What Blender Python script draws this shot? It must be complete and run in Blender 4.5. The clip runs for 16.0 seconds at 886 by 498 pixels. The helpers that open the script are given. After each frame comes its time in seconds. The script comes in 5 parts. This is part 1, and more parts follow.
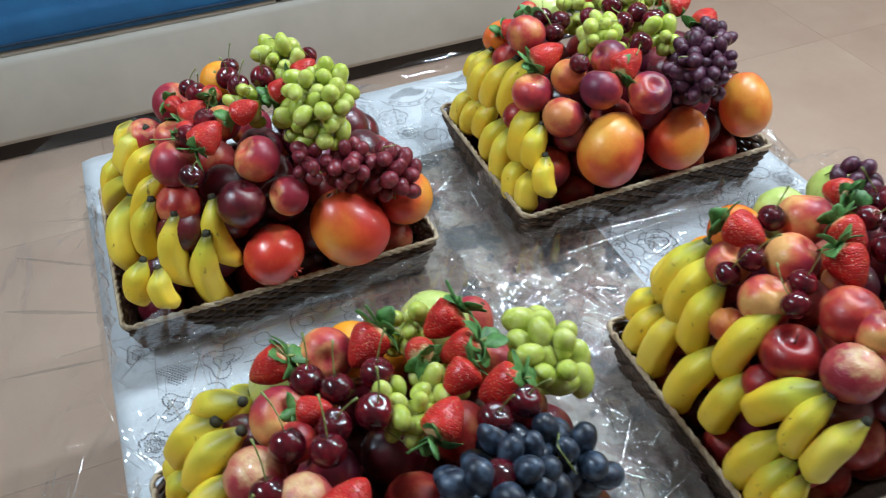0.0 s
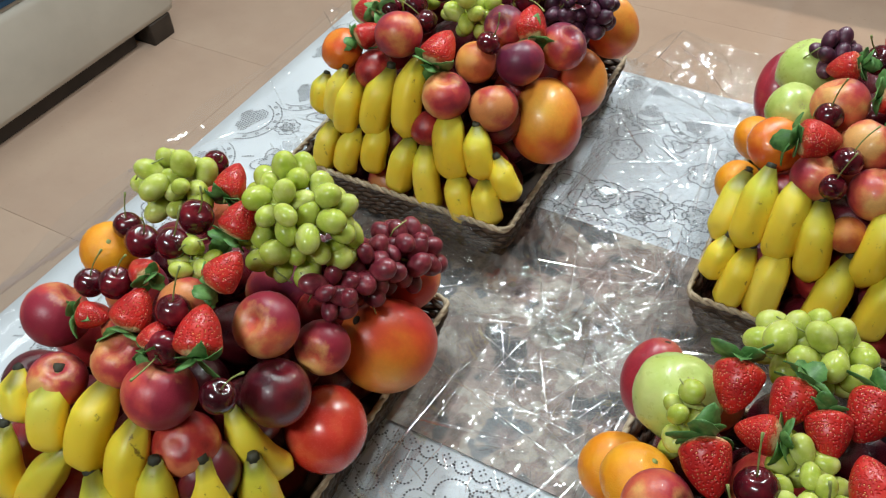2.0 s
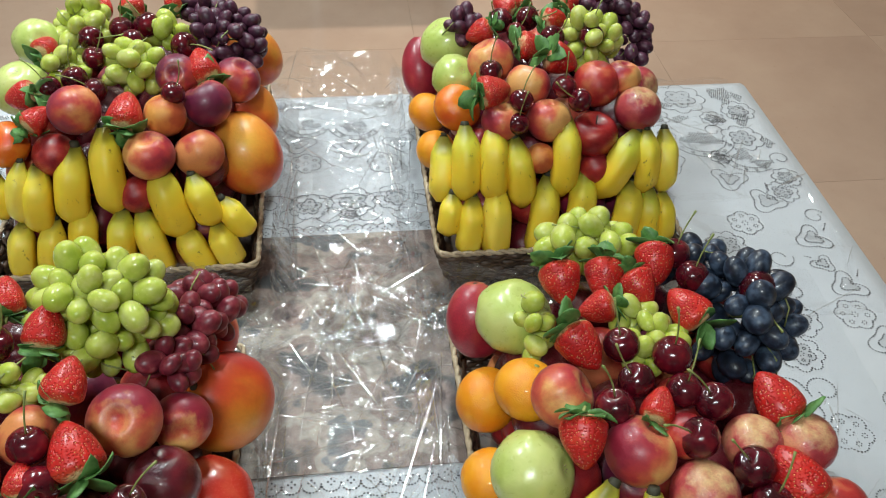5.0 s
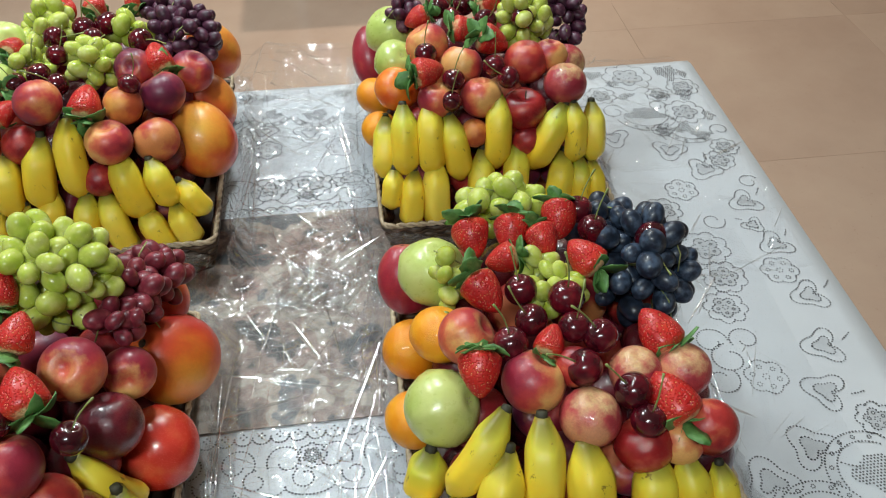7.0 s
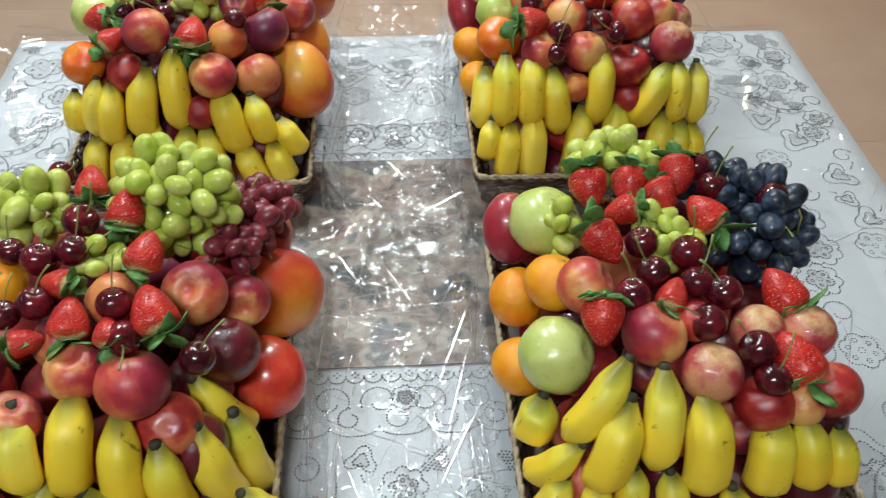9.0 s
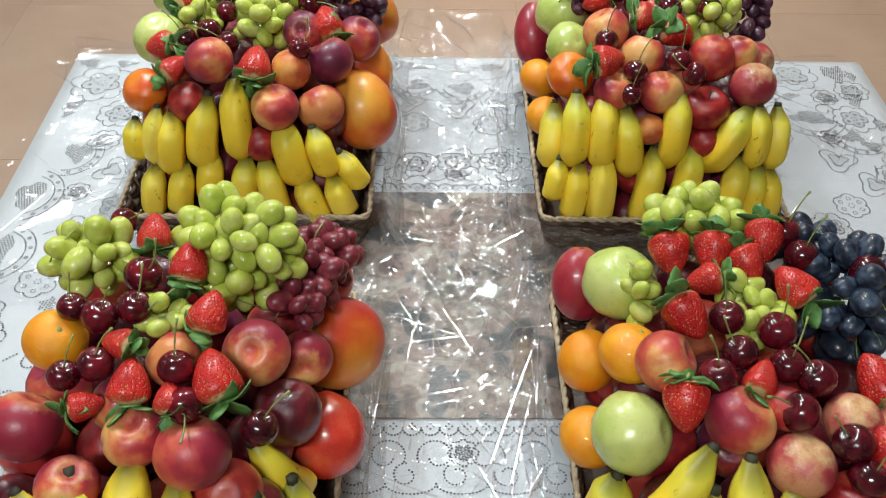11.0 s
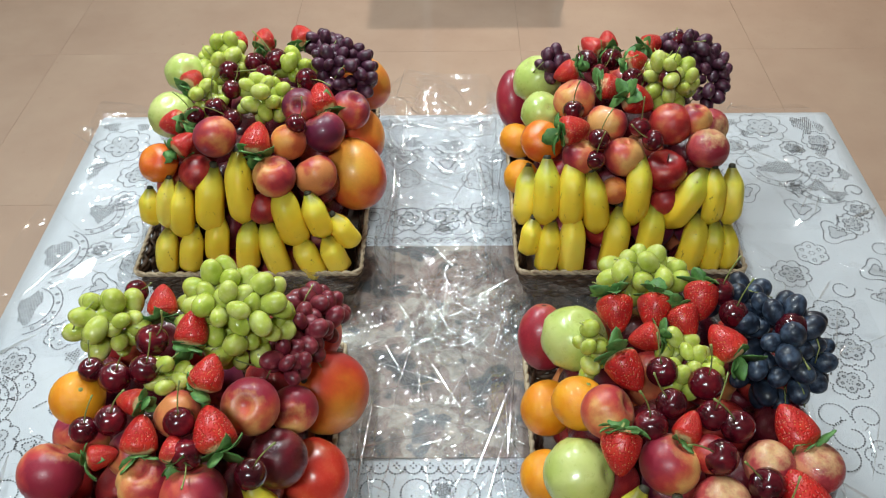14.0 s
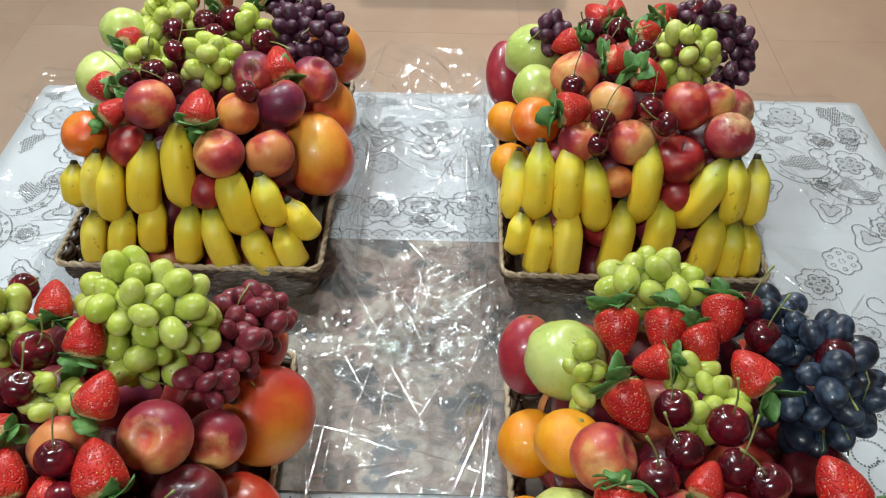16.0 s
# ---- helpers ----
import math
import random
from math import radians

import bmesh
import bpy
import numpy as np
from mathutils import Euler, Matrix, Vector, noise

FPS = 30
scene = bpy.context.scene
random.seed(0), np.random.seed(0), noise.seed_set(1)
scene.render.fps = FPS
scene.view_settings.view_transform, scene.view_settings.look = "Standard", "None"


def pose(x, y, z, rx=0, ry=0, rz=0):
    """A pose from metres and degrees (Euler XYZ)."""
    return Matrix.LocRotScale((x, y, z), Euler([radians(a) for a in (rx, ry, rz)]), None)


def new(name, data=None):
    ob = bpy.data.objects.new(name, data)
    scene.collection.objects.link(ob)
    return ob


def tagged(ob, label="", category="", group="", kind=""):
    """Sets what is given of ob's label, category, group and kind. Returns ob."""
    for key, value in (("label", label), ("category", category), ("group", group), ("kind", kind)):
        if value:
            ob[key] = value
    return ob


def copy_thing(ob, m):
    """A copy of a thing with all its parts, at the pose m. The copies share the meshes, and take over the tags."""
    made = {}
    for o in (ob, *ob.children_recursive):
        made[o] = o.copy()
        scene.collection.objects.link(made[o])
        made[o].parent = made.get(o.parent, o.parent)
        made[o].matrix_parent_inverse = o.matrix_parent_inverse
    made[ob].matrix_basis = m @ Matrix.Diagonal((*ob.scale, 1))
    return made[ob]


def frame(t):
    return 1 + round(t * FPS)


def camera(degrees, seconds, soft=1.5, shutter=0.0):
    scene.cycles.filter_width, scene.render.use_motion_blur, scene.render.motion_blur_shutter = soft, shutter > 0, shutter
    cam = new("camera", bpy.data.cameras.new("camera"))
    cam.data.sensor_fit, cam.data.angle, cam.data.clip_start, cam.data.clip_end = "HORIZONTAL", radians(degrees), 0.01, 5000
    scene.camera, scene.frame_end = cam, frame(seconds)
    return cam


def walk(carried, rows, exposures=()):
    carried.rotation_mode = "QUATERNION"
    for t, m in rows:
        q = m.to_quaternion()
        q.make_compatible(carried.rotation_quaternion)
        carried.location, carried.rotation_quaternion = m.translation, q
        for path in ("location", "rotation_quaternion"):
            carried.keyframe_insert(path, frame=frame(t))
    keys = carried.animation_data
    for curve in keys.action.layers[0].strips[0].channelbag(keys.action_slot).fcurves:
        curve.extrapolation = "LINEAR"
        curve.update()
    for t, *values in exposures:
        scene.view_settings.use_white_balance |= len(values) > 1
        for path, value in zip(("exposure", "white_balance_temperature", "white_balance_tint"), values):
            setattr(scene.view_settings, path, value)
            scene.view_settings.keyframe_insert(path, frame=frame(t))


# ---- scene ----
cam = camera(55.5, 16.0, soft=1.1, shutter=0.2)
ROWS = [
    (0, 0.6730, -0.3104, 1.5897, 48.39, 1.83, 67.91),
    (0.5, 0.4933, -0.4242, 1.5468, 47.61, 0.52, 63.72),
    (1, 0.3396, -0.4629, 1.5422, 46.00, 0.70, 55.27),
    (1.5, 0.2292, -0.5184, 1.5427, 45.29, 3.55, 38.45),
    (2, 0.1500, -0.5475, 1.5474, 44.30, 1.94, 28.40),
    (2.5, 0.0940, -0.4972, 1.5118, 44.03, -1.51, 22.68),
    (3, 0.0004, -0.5116, 1.5085, 44.50, 1.00, 5.38),
    (3.5, -0.0539, -0.5858, 1.4989, 43.99, 0.13, -4.55),
    (4, -0.0567, -0.6015, 1.5126, 43.84, -1.86, -6.75),
    (4.5, -0.0461, -0.6117, 1.5278, 46.30, -2.54, -7.26),
    (5, -0.0368, -0.6509, 1.5459, 47.60, -1.92, -6.66),
    (5.2, -0.0231, -0.6645, 1.5535, 47.57, -1.94, -6.45),
    (7.3, 0.0485, -0.7505, 1.5694, 47.67, 0.38, -7.31),
    (7.5, 0.0497, -0.7535, 1.5691, 47.69, 0.28, -7.02),
    (8, 0.0546, -0.7620, 1.5692, 47.38, 0.35, -6.80),
    (8.5, 0.0390, -0.7553, 1.5667, 47.13, 0.31, -6.39),
    (9, -0.0434, -0.7492, 1.5490, 45.47, -1.14, -3.59),
    (9.2, -0.0706, -0.7483, 1.5429, 45.02, -1.13, -2.84),
    (11.3, -0.0754, -0.6367, 1.5828, 44.80, -0.75, -0.26),
    (11.5, -0.0540, -0.6063, 1.5928, 46.73, -0.44, -0.50),
    (12, -0.0033, -0.5499, 1.6016, 50.22, -0.71, -2.92),
    (12.5, 0.0195, -0.5218, 1.5946, 50.04, -1.70, -5.72),
    (13, 0.0052, -0.5800, 1.6232, 49.16, -0.79, -5.43),
    (13.5, -0.0300, -0.6703, 1.6591, 47.10, -0.20, -1.69),
    (14, -0.0198, -0.7207, 1.6777, 46.23, 0.71, 0.30),
    (14.5, -0.0187, -0.7742, 1.6846, 46.12, 1.06, 0.49),
    (15, -0.0097, -0.7675, 1.6724, 45.99, 1.07, 0.32),
    (15.5, 0.0173, -0.6804, 1.6221, 46.09, 0.82, 0.52),
    (16, 0.0076, -0.5922, 1.5613, 45.69, -0.62, 1.33),
]
walk(cam, [(t, pose(x, y, z, rx, ry, rz)) for t, x, y, z, rx, ry, rz in ROWS],
     exposures=[(0, 0.12, 5800, 10), (1.0, 0.05, 6000, 10), (2.0, -0.05, 6450, 10), (3.5, -0.05, 6550, 10), (9.0, -0.06, 6480, 10), (11.5, -0.02, 6700, 13), (12.5, 0.02, 6600, 12), (14.5, -0.05, 6400, 10), (16, -0.04, 6550, 11)])

# ---- light ----
world = bpy.data.worlds.new("room_air")
scene.world = world
world.use_nodes = True
world.node_tree.nodes["Background"].inputs[0].default_value = (0.9, 0.95, 1.0, 1)
world.node_tree.nodes["Background"].inputs[1].default_value = 0.3
scene.view_settings.exposure = 0.0


def lamp(x, y, sx, sy, watts, colour):
    d = bpy.data.lights.new("ceiling_lamp_light", "AREA")
    d.shape, d.size, d.size_y, d.energy, d.color = "RECTANGLE", sx, sy, watts, colour
    o = new("ceiling_lamp_light", d)
    o.matrix_world = pose(x, y, 2.53)
    return o


WARM, COOL = (0.975, 0.88, 0.755), (0.85, 0.96, 0.975)
# The last one is added only to brighten the back-left floor.
# Unseen lamps: three placed by brightness, two from a shadow and a glare.
LAMPS = [(-0.70, 0.7, 0.09, 0.7, 26, COOL), (0.10, 1.1, 0.09, 0.7, 26, COOL), (-0.40, -1.3, 0.7, 0.09, 27, COOL), (0.70, 3.54, 0.14, 0.14, 42, WARM), (-2.2, 0.2, 0.12, 0.8, 4, COOL), (-1.9, 3.1, 0.09, 0.7, 12, COOL)]
for row in LAMPS:
    lamp(*row)


# ---- materials ----
def mat(name):
    m = bpy.data.materials.new(name)
    m.use_nodes = True
    nt = m.node_tree
    return m, nt, nt.nodes["Principled BSDF"]


def nd(nt, kind, **kw):
    n = nt.nodes.new(kind)
    for k, v in kw.items():
        n.inputs[k.replace("_", " ")].default_value = v
    return n


def ramp(nt, src, stops):
    r = nt.nodes.new("ShaderNodeValToRGB")
    els = r.color_ramp.elements
    while len(els) < len(stops):
        els.new(0.5)
    for e, (p, c) in zip(els, stops):
        e.position, e.color = p, (*c, 1)
    nt.links.new(src, r.inputs[0])
    return r.outputs[0]


def mix(nt, fac, a, b, blend="MIX"):
    n = nt.nodes.new("ShaderNodeMix")
    n.data_type, n.blend_type = "RGBA", blend
    for s, v in ((0, fac), (6, a), (7, b)):
        if isinstance(v, bpy.types.NodeSocket):
            nt.links.new(v, n.inputs[s])
        else:
            n.inputs[s].default_value = (*v, 1) if isinstance(v, tuple) else v
    return n.outputs[2]


def maths(nt, op, a, b=0.0):
    n = nt.nodes.new("ShaderNodeMath")
    n.operation = op
    for i, v in enumerate((a, b)):
        if isinstance(v, bpy.types.NodeSocket):
            nt.links.new(v, n.inputs[i])
        else:
            n.inputs[i].default_value = v
    return n.outputs[0]


def place(nt, seeded=True):
    """Object coordinates, shifted by the object's own random number."""
    tc = nt.nodes.new("ShaderNodeTexCoord")
    if not seeded:
        return tc.outputs["Object"]
    oi = nt.nodes.new("ShaderNodeObjectInfo")
    add = nt.nodes.new("ShaderNodeVectorMath")
    add.operation = "MULTIPLY_ADD"
    add.inputs[1].default_value = (1, 1, 1)
    nt.links.new(tc.outputs["Object"], add.inputs[0])
    sc = maths(nt, "MULTIPLY", oi.outputs["Random"], 40)
    nt.links.new(sc, add.inputs[2])
    return add.outputs[0]


def noise_tex(nt, vec, scale, detail=3.0, rough=0.55):
    n = nd(nt, "ShaderNodeTexNoise", Scale=scale, Detail=detail, Roughness=rough)
    nt.links.new(vec, n.inputs["Vector"])
    return n.outputs["Fac"]


def bump(nt, bsdf, height, strength, dist):
    b = nd(nt, "ShaderNodeBump", Strength=strength, Distance=dist)
    nt.links.new(height, b.inputs["Height"])
    nt.links.new(b.outputs[0], bsdf.inputs["Normal"])


def skin(name, stops, scale, rough, coat=0.0, grain=60, grain_amt=0.15, relief=0.15, sheen=0.0, sss=0.0, updown=0.0, star=None):
    """Fruit skin: blotches of colour over the fruit, a fine grain and relief. Unit-size meshes."""
    m, nt, p = mat(name)
    v = place(nt)
    f = noise_tex(nt, v, scale, 3, 0.5)
    if updown:
        sep = nt.nodes.new("ShaderNodeSeparateXYZ")
        tc = nt.nodes.new("ShaderNodeTexCoord")
        nt.links.new(tc.outputs["Object"], sep.inputs[0])
        f = maths(nt, "ADD", f, maths(nt, "MULTIPLY", sep.outputs[0], updown))
    oi = nt.nodes.new("ShaderNodeObjectInfo")
    f = maths(nt, "ADD", f, maths(nt, "MULTIPLY", maths(nt, "SUBTRACT", oi.outputs["Random"], 0.5), 0.16))
    c = ramp(nt, f, stops)
    if star:
        edge, paint = star
        tc2 = nt.nodes.new("ShaderNodeTexCoord")
        sep2 = nt.nodes.new("ShaderNodeSeparateXYZ")
        nt.links.new(tc2.outputs["Object"], sep2.inputs[0])
        s = maths(nt, "ADD", sep2.outputs[2], maths(nt, "MULTIPLY", noise_tex(nt, v, 2.6, 4, 0.6), 0.9))
        c = mix(nt, ramp(nt, maths(nt, "MULTIPLY", s, 0.5), [((edge + 0.40) * 0.5, (0, 0, 0)), ((edge + 0.85) * 0.5, (0.85, 0.85, 0.85))]), c, paint)
    g = noise_tex(nt, v, grain, 2, 0.6)
    c = mix(nt, grain_amt, c, ramp(nt, g, [(0.3, (0.25, 0.2, 0.15)), (0.7, (1, 0.95, 0.85))]), "MULTIPLY")
    nt.links.new(c, p.inputs["Base Color"])
    nt.links.new(maths(nt, "ADD", maths(nt, "MULTIPLY", g, 0.2), rough - 0.1), p.inputs["Roughness"])
    p.inputs["Coat Weight"].default_value, p.inputs["Coat Roughness"].default_value = coat, 0.08
    p.inputs["Sheen Weight"].default_value, p.inputs["Sheen Roughness"].default_value = sheen, 0.4
    if sss:
        p.inputs["Subsurface Weight"].default_value = sss
        p.inputs["Subsurface Radius"].default_value = (1.0, 0.6, 0.3)
        p.inputs["Subsurface Scale"].default_value = 0.006
    bump(nt, p, g, relief, 0.02)
    return m


def plain(name, a, b, scale, rough, metal=0.0, relief=0.2, dist=0.002, seeded=True):
    m, nt, p = mat(name)
    v = place(nt, seeded)
    f = noise_tex(nt, v, scale, 5, 0.6)
    nt.links.new(ramp(nt, f, [(0.3, a), (0.7, b)]), p.inputs["Base Color"])
    p.inputs["Roughness"].default_value, p.inputs["Metallic"].default_value = rough, metal
    bump(nt, p, f, relief, dist)
    return m


M = {}
M["peach"] = skin("peach_skin", [(0.32, (0.29, 0.018, 0.040)), (0.48, (0.50, 0.045, 0.050)), (0.62, (0.66, 0.14, 0.065)), (0.78, (0.78, 0.40, 0.13))], 0.95, 0.40, coat=0.07, sheen=0.05, grain=16, grain_amt=0.14, relief=0.06, updown=0.32, star=(0.72, (0.76, 0.42, 0.14)))
M["peach_dark"] = skin("dark_peach_skin", [(0.30, (0.14, 0.014, 0.045)), (0.48, (0.29, 0.022, 0.050)), (0.62, (0.50, 0.055, 0.045)), (0.78, (0.66, 0.24, 0.08))], 0.95, 0.40, coat=0.07, sheen=0.05, grain=16, grain_amt=0.14, relief=0.06, updown=0.30, star=(0.80, (0.62, 0.24, 0.08)))
M["nectarine"] = skin("nectarine_skin", [(0.34, (0.24, 0.012, 0.018)), (0.55, (0.46, 0.035, 0.03)), (0.72, (0.66, 0.18, 0.08))], 1.2, 0.3, coat=0.3, updown=0.1)
M["plum"] = skin("plum_skin", [(0.35, (0.05, 0.004, 0.012)), (0.65, (0.16, 0.012, 0.022))], 1.3, 0.28, coat=0.5)
M["apricot"] = skin("apricot_skin", [(0.36, (0.50, 0.09, 0.03)), (0.52, (0.68, 0.23, 0.05)), (0.7, (0.74, 0.34, 0.07))], 0.9, 0.45, sheen=0.1, updown=0.1)
M["orange"] = skin("orange_peel", [(0.35, (0.83, 0.27, 0.008)), (0.65, (0.90, 0.38, 0.015))], 1.5, 0.40, coat=0.2, grain=26, grain_amt=0.06, relief=0.22)
M["persimmon"] = skin("persimmon_skin", [(0.35, (0.74, 0.10, 0.012)), (0.65, (0.85, 0.24, 0.02))], 1.1, 0.22, coat=0.5, updown=0.1)
M["mango"] = skin("mango_skin", [(0.32, (0.60, 0.05, 0.03)), (0.47, (0.74, 0.16, 0.03)), (0.62, (0.80, 0.30, 0.04)), (0.84, (0.78, 0.42, 0.06))], 0.8, 0.38, coat=0.15, grain=14, grain_amt=0.10, updown=0.26, relief=0.04)
M["mango_orange"] = skin("orange_mango_skin", [(0.30, (0.56, 0.035, 0.022)), (0.48, (0.70, 0.095, 0.024)), (0.64, (0.80, 0.22, 0.03)), (0.84, (0.80, 0.36, 0.05))], 0.8, 0.38, coat=0.15, grain=14, grain_amt=0.10, updown=0.26, relief=0.04)
M["mango_red"] = skin("red_mango_skin", [(0.32, (0.28, 0.014, 0.035)), (0.56, (0.44, 0.032, 0.055)), (0.75, (0.60, 0.15, 0.10))], 0.8, 0.34, coat=0.25, grain=22, grain_amt=0.4, relief=0.06)
M["pomegranate"] = skin("pomegranate_skin", [(0.32, (0.50, 0.02, 0.018)), (0.62, (0.66, 0.05, 0.03)), (0.78, (0.74, 0.16, 0.07))], 0.9, 0.25, coat=0.4, grain=40, relief=0.06)
M["guava"] = skin("guava_skin", [(0.26, (0.40, 0.52, 0.10)), (0.50, (0.52, 0.61, 0.17)), (0.78, (0.63, 0.66, 0.25))], 0.8, 0.30, coat=0.3, grain=5, grain_amt=0.06, relief=0.04)
M["apple_red"] = skin("red_apple_skin", [(0.35, (0.20, 0.008, 0.012)), (0.6, (0.36, 0.02, 0.02)), (0.78, (0.55, 0.09, 0.05))], 1.4, 0.25, coat=0.4)


M["apple_pale"] = skin("pale_nectarine_skin", [(0.30, (0.34, 0.025, 0.045)), (0.50, (0.52, 0.08, 0.08)), (0.68, (0.66, 0.28, 0.15))], 1.1, 0.36, coat=0.25, grain=14, grain_amt=0.2, updown=0.12, star=(0.66, (0.78, 0.60, 0.28)))
M["cherry"] = skin("cherry_skin", [(0.35, (0.035, 0.002, 0.006)), (0.60, (0.11, 0.004, 0.012)), (0.76, (0.22, 0.010, 0.018))], 1.2, 0.16, coat=0.4, relief=0.02)
M["green"] = skin("green_grape_skin", [(0.30, (0.39, 0.48, 0.065)), (0.52, (0.51, 0.57, 0.12)), (0.74, (0.63, 0.66, 0.24))], 1.1, 0.24, coat=0.15, grain=3, grain_amt=0.04, relief=0.0, sss=0.6)
GREEN = M["green"].node_tree.nodes["Principled BSDF"].inputs
GREEN["Subsurface Radius"].default_value, GREEN["Subsurface Scale"].default_value = (0.9, 1.0, 0.3), 0.006
GREEN["Transmission Weight"].default_value, GREEN["IOR"].default_value = 0.06, 1.36
M["red"] = skin("red_grape_skin", [(0.34, (0.12, 0.010, 0.022)), (0.6, (0.24, 0.028, 0.045)), (0.78, (0.38, 0.10, 0.11))], 1.4, 0.38, coat=0.15, grain=8, relief=0.05)
M["purple"] = skin("purple_grape_skin", [(0.34, (0.035, 0.008, 0.022)), (0.6, (0.09, 0.022, 0.05)), (0.78, (0.22, 0.10, 0.14))], 1.4, 0.42, coat=0.12, grain=8, relief=0.05)
M["blue"] = skin("blue_grape_skin", [(0.34, (0.006, 0.009, 0.018)), (0.52, (0.017, 0.027, 0.050)), (0.72, (0.070, 0.105, 0.165))], 1.6, 0.40, coat=0.12, grain=8, relief=0.03)
M["leaf"] = plain("strawberry_leaf_green", (0.030, 0.11, 0.02), (0.15, 0.33, 0.09), 2.5, 0.5)
M["stalk"] = plain("green_stalk", (0.16, 0.22, 0.05), (0.34, 0.36, 0.12), 3.0, 0.5)
M["bark"] = plain("dark_stalk_end", (0.025, 0.018, 0.012), (0.09, 0.06, 0.03), 6.0, 0.8)
M["bananatip"] = plain("banana_stalk_end", (0.012, 0.012, 0.008), (0.06, 0.055, 0.025), 6.0, 0.7)


def strawberry_skin():
    m, nt, p = mat("strawberry_skin")
    v = place(nt, False)
    vo = nd(nt, "ShaderNodeTexVoronoi", Scale=8.5, Randomness=0.7)
    nt.links.new(v, vo.inputs["Vector"])
    seed = ramp(nt, vo.outputs["Distance"], [(0.13, (0.9, 0.9, 0.9)), (0.20, (0, 0, 0))])
    v2 = place(nt)
    f = noise_tex(nt, v2, 1.4, 3, 0.5)
    sep = nt.nodes.new("ShaderNodeSeparateXYZ")
    nt.links.new(v, sep.inputs[0])
    f = maths(nt, "ADD", f, maths(nt, "MULTIPLY", maths(nt, "MAXIMUM", maths(nt, "SUBTRACT", sep.outputs[2], 0.55), 0.0), 1.2))
    c = ramp(nt, f, [(0.3, (0.40, 0.008, 0.009)), (0.6, (0.57, 0.018, 0.013)), (0.86, (0.64, 0.06, 0.025)), (1.0, (0.78, 0.50, 0.26))])
    c = mix(nt, seed, c, (0.93, 0.62, 0.22))
    nt.links.new(c, p.inputs["Base Color"])
    p.inputs["Roughness"].default_value, p.inputs["Coat Weight"].default_value, p.inputs["Coat Roughness"].default_value = 0.38, 0.10, 0.2
    h = ramp(nt, vo.outputs["Distance"], [(0.08, (0.85, 0.85, 0.85)), (0.24, (0.55, 0.55, 0.55)), (0.5, (1, 1, 1))])
    bump(nt, p, h, 0.45, 0.05)
    return m


M["strawberry"] = strawberry_skin()


def banana_skin():
    m, nt, p = mat("banana_peel")
    v = place(nt)
    tc = nt.nodes.new("ShaderNodeTexCoord")
    sep = nt.nodes.new("ShaderNodeSeparateXYZ")
    nt.links.new(tc.outputs["Generated"], sep.inputs[0])
    oi = nt.nodes.new("ShaderNodeObjectInfo")
    f = noise_tex(nt, v, 9, 3, 0.5)
    base = ramp(nt, f, [(0.3, (0.83, 0.55, 0.024)), (0.55, (0.91, 0.66, 0.045)), (0.75, (0.93, 0.73, 0.11))])
    # green towards the stalk on the less ripe ones
    g = maths(nt, "MULTIPLY", maths(nt, "MAXIMUM", maths(nt, "SUBTRACT", sep.outputs[2], 0.62), 0.0), maths(nt, "ADD", maths(nt, "MULTIPLY", oi.outputs["Random"], 2.0), 0.7))
    base = mix(nt, g, base, (0.42, 0.50, 0.05))
    wide = nt.nodes.new("ShaderNodeMapping")
    wide.inputs["Scale"].default_value = (1.0, 1.0, 0.35)
    nt.links.new(v, wide.inputs["Vector"])
    s1 = noise_tex(nt, wide.outputs[0], 95, 4, 0.75)
    base = mix(nt, ramp(nt, s1, [(0.63, (0, 0, 0)), (0.70, (0.8, 0.8, 0.8))]), base, (0.14, 0.07, 0.015))
    base = mix(nt, ramp(nt, sep.outputs[2], [(0.90, (0, 0, 0)), (0.985, (0.9, 0.9, 0.9))]), base, (0.16, 0.14, 0.02))
    s2 = noise_tex(nt, v, 24, 3, 0.6)
    base = mix(nt, ramp(nt, s2, [(0.55, (0, 0, 0)), (0.78, (0.25, 0.25, 0.25))]), base, (0.58, 0.38, 0.03))
    nt.links.new(base, p.inputs["Base Color"])
    p.inputs["Roughness"].default_value = 0.45
    p.inputs["Subsurface Weight"].default_value = 0.12
    p.inputs["Subsurface Scale"].default_value = 0.004
    bump(nt, p, s2, 0.2, 0.001)
    return m


M["banana"] = banana_skin()
M["wicker"] = plain("dark_wicker", (0.024, 0.013, 0.008), (0.115, 0.065, 0.036), 55, 0.5, relief=0.5)
M["rim"] = plain("straw_rim", (0.26, 0.18, 0.11), (0.60, 0.49, 0.33), 70, 0.5, relief=0.6)
M["wood"] = plain("table_wood", (0.16, 0.075, 0.03), (0.30, 0.16, 0.07), 14, 0.4)
# Dark wood of the feet, also painted shade for the gap under the sofa.
M["dark_wood_shade"] = plain("dark_plinth_wood", (0.018, 0.012, 0.008), (0.04, 0.026, 0.018), 12, 0.6)
M["white_paint"] = plain("white_painted_wood", (0.70, 0.69, 0.66), (0.82, 0.81, 0.78), 9, 0.35, relief=0.1)
M["wall"] = plain("wall_plaster", (0.36, 0.34, 0.305), (0.43, 0.405, 0.365), 5, 0.8, seeded=False)
M["ceiling"] = plain("ceiling_paint", (0.62, 0.61, 0.585), (0.68, 0.67, 0.645), 5, 0.9, seeded=False)
M["lace_dot"] = plain("lace_hole_grey", (0.075, 0.075, 0.08), (0.14, 0.14, 0.15), 30, 0.8, seeded=False)
M["lace_sheer"] = plain("lace_sheer_grey", (0.44, 0.455, 0.475), (0.50, 0.515, 0.535), 60, 0.6, seeded=False)
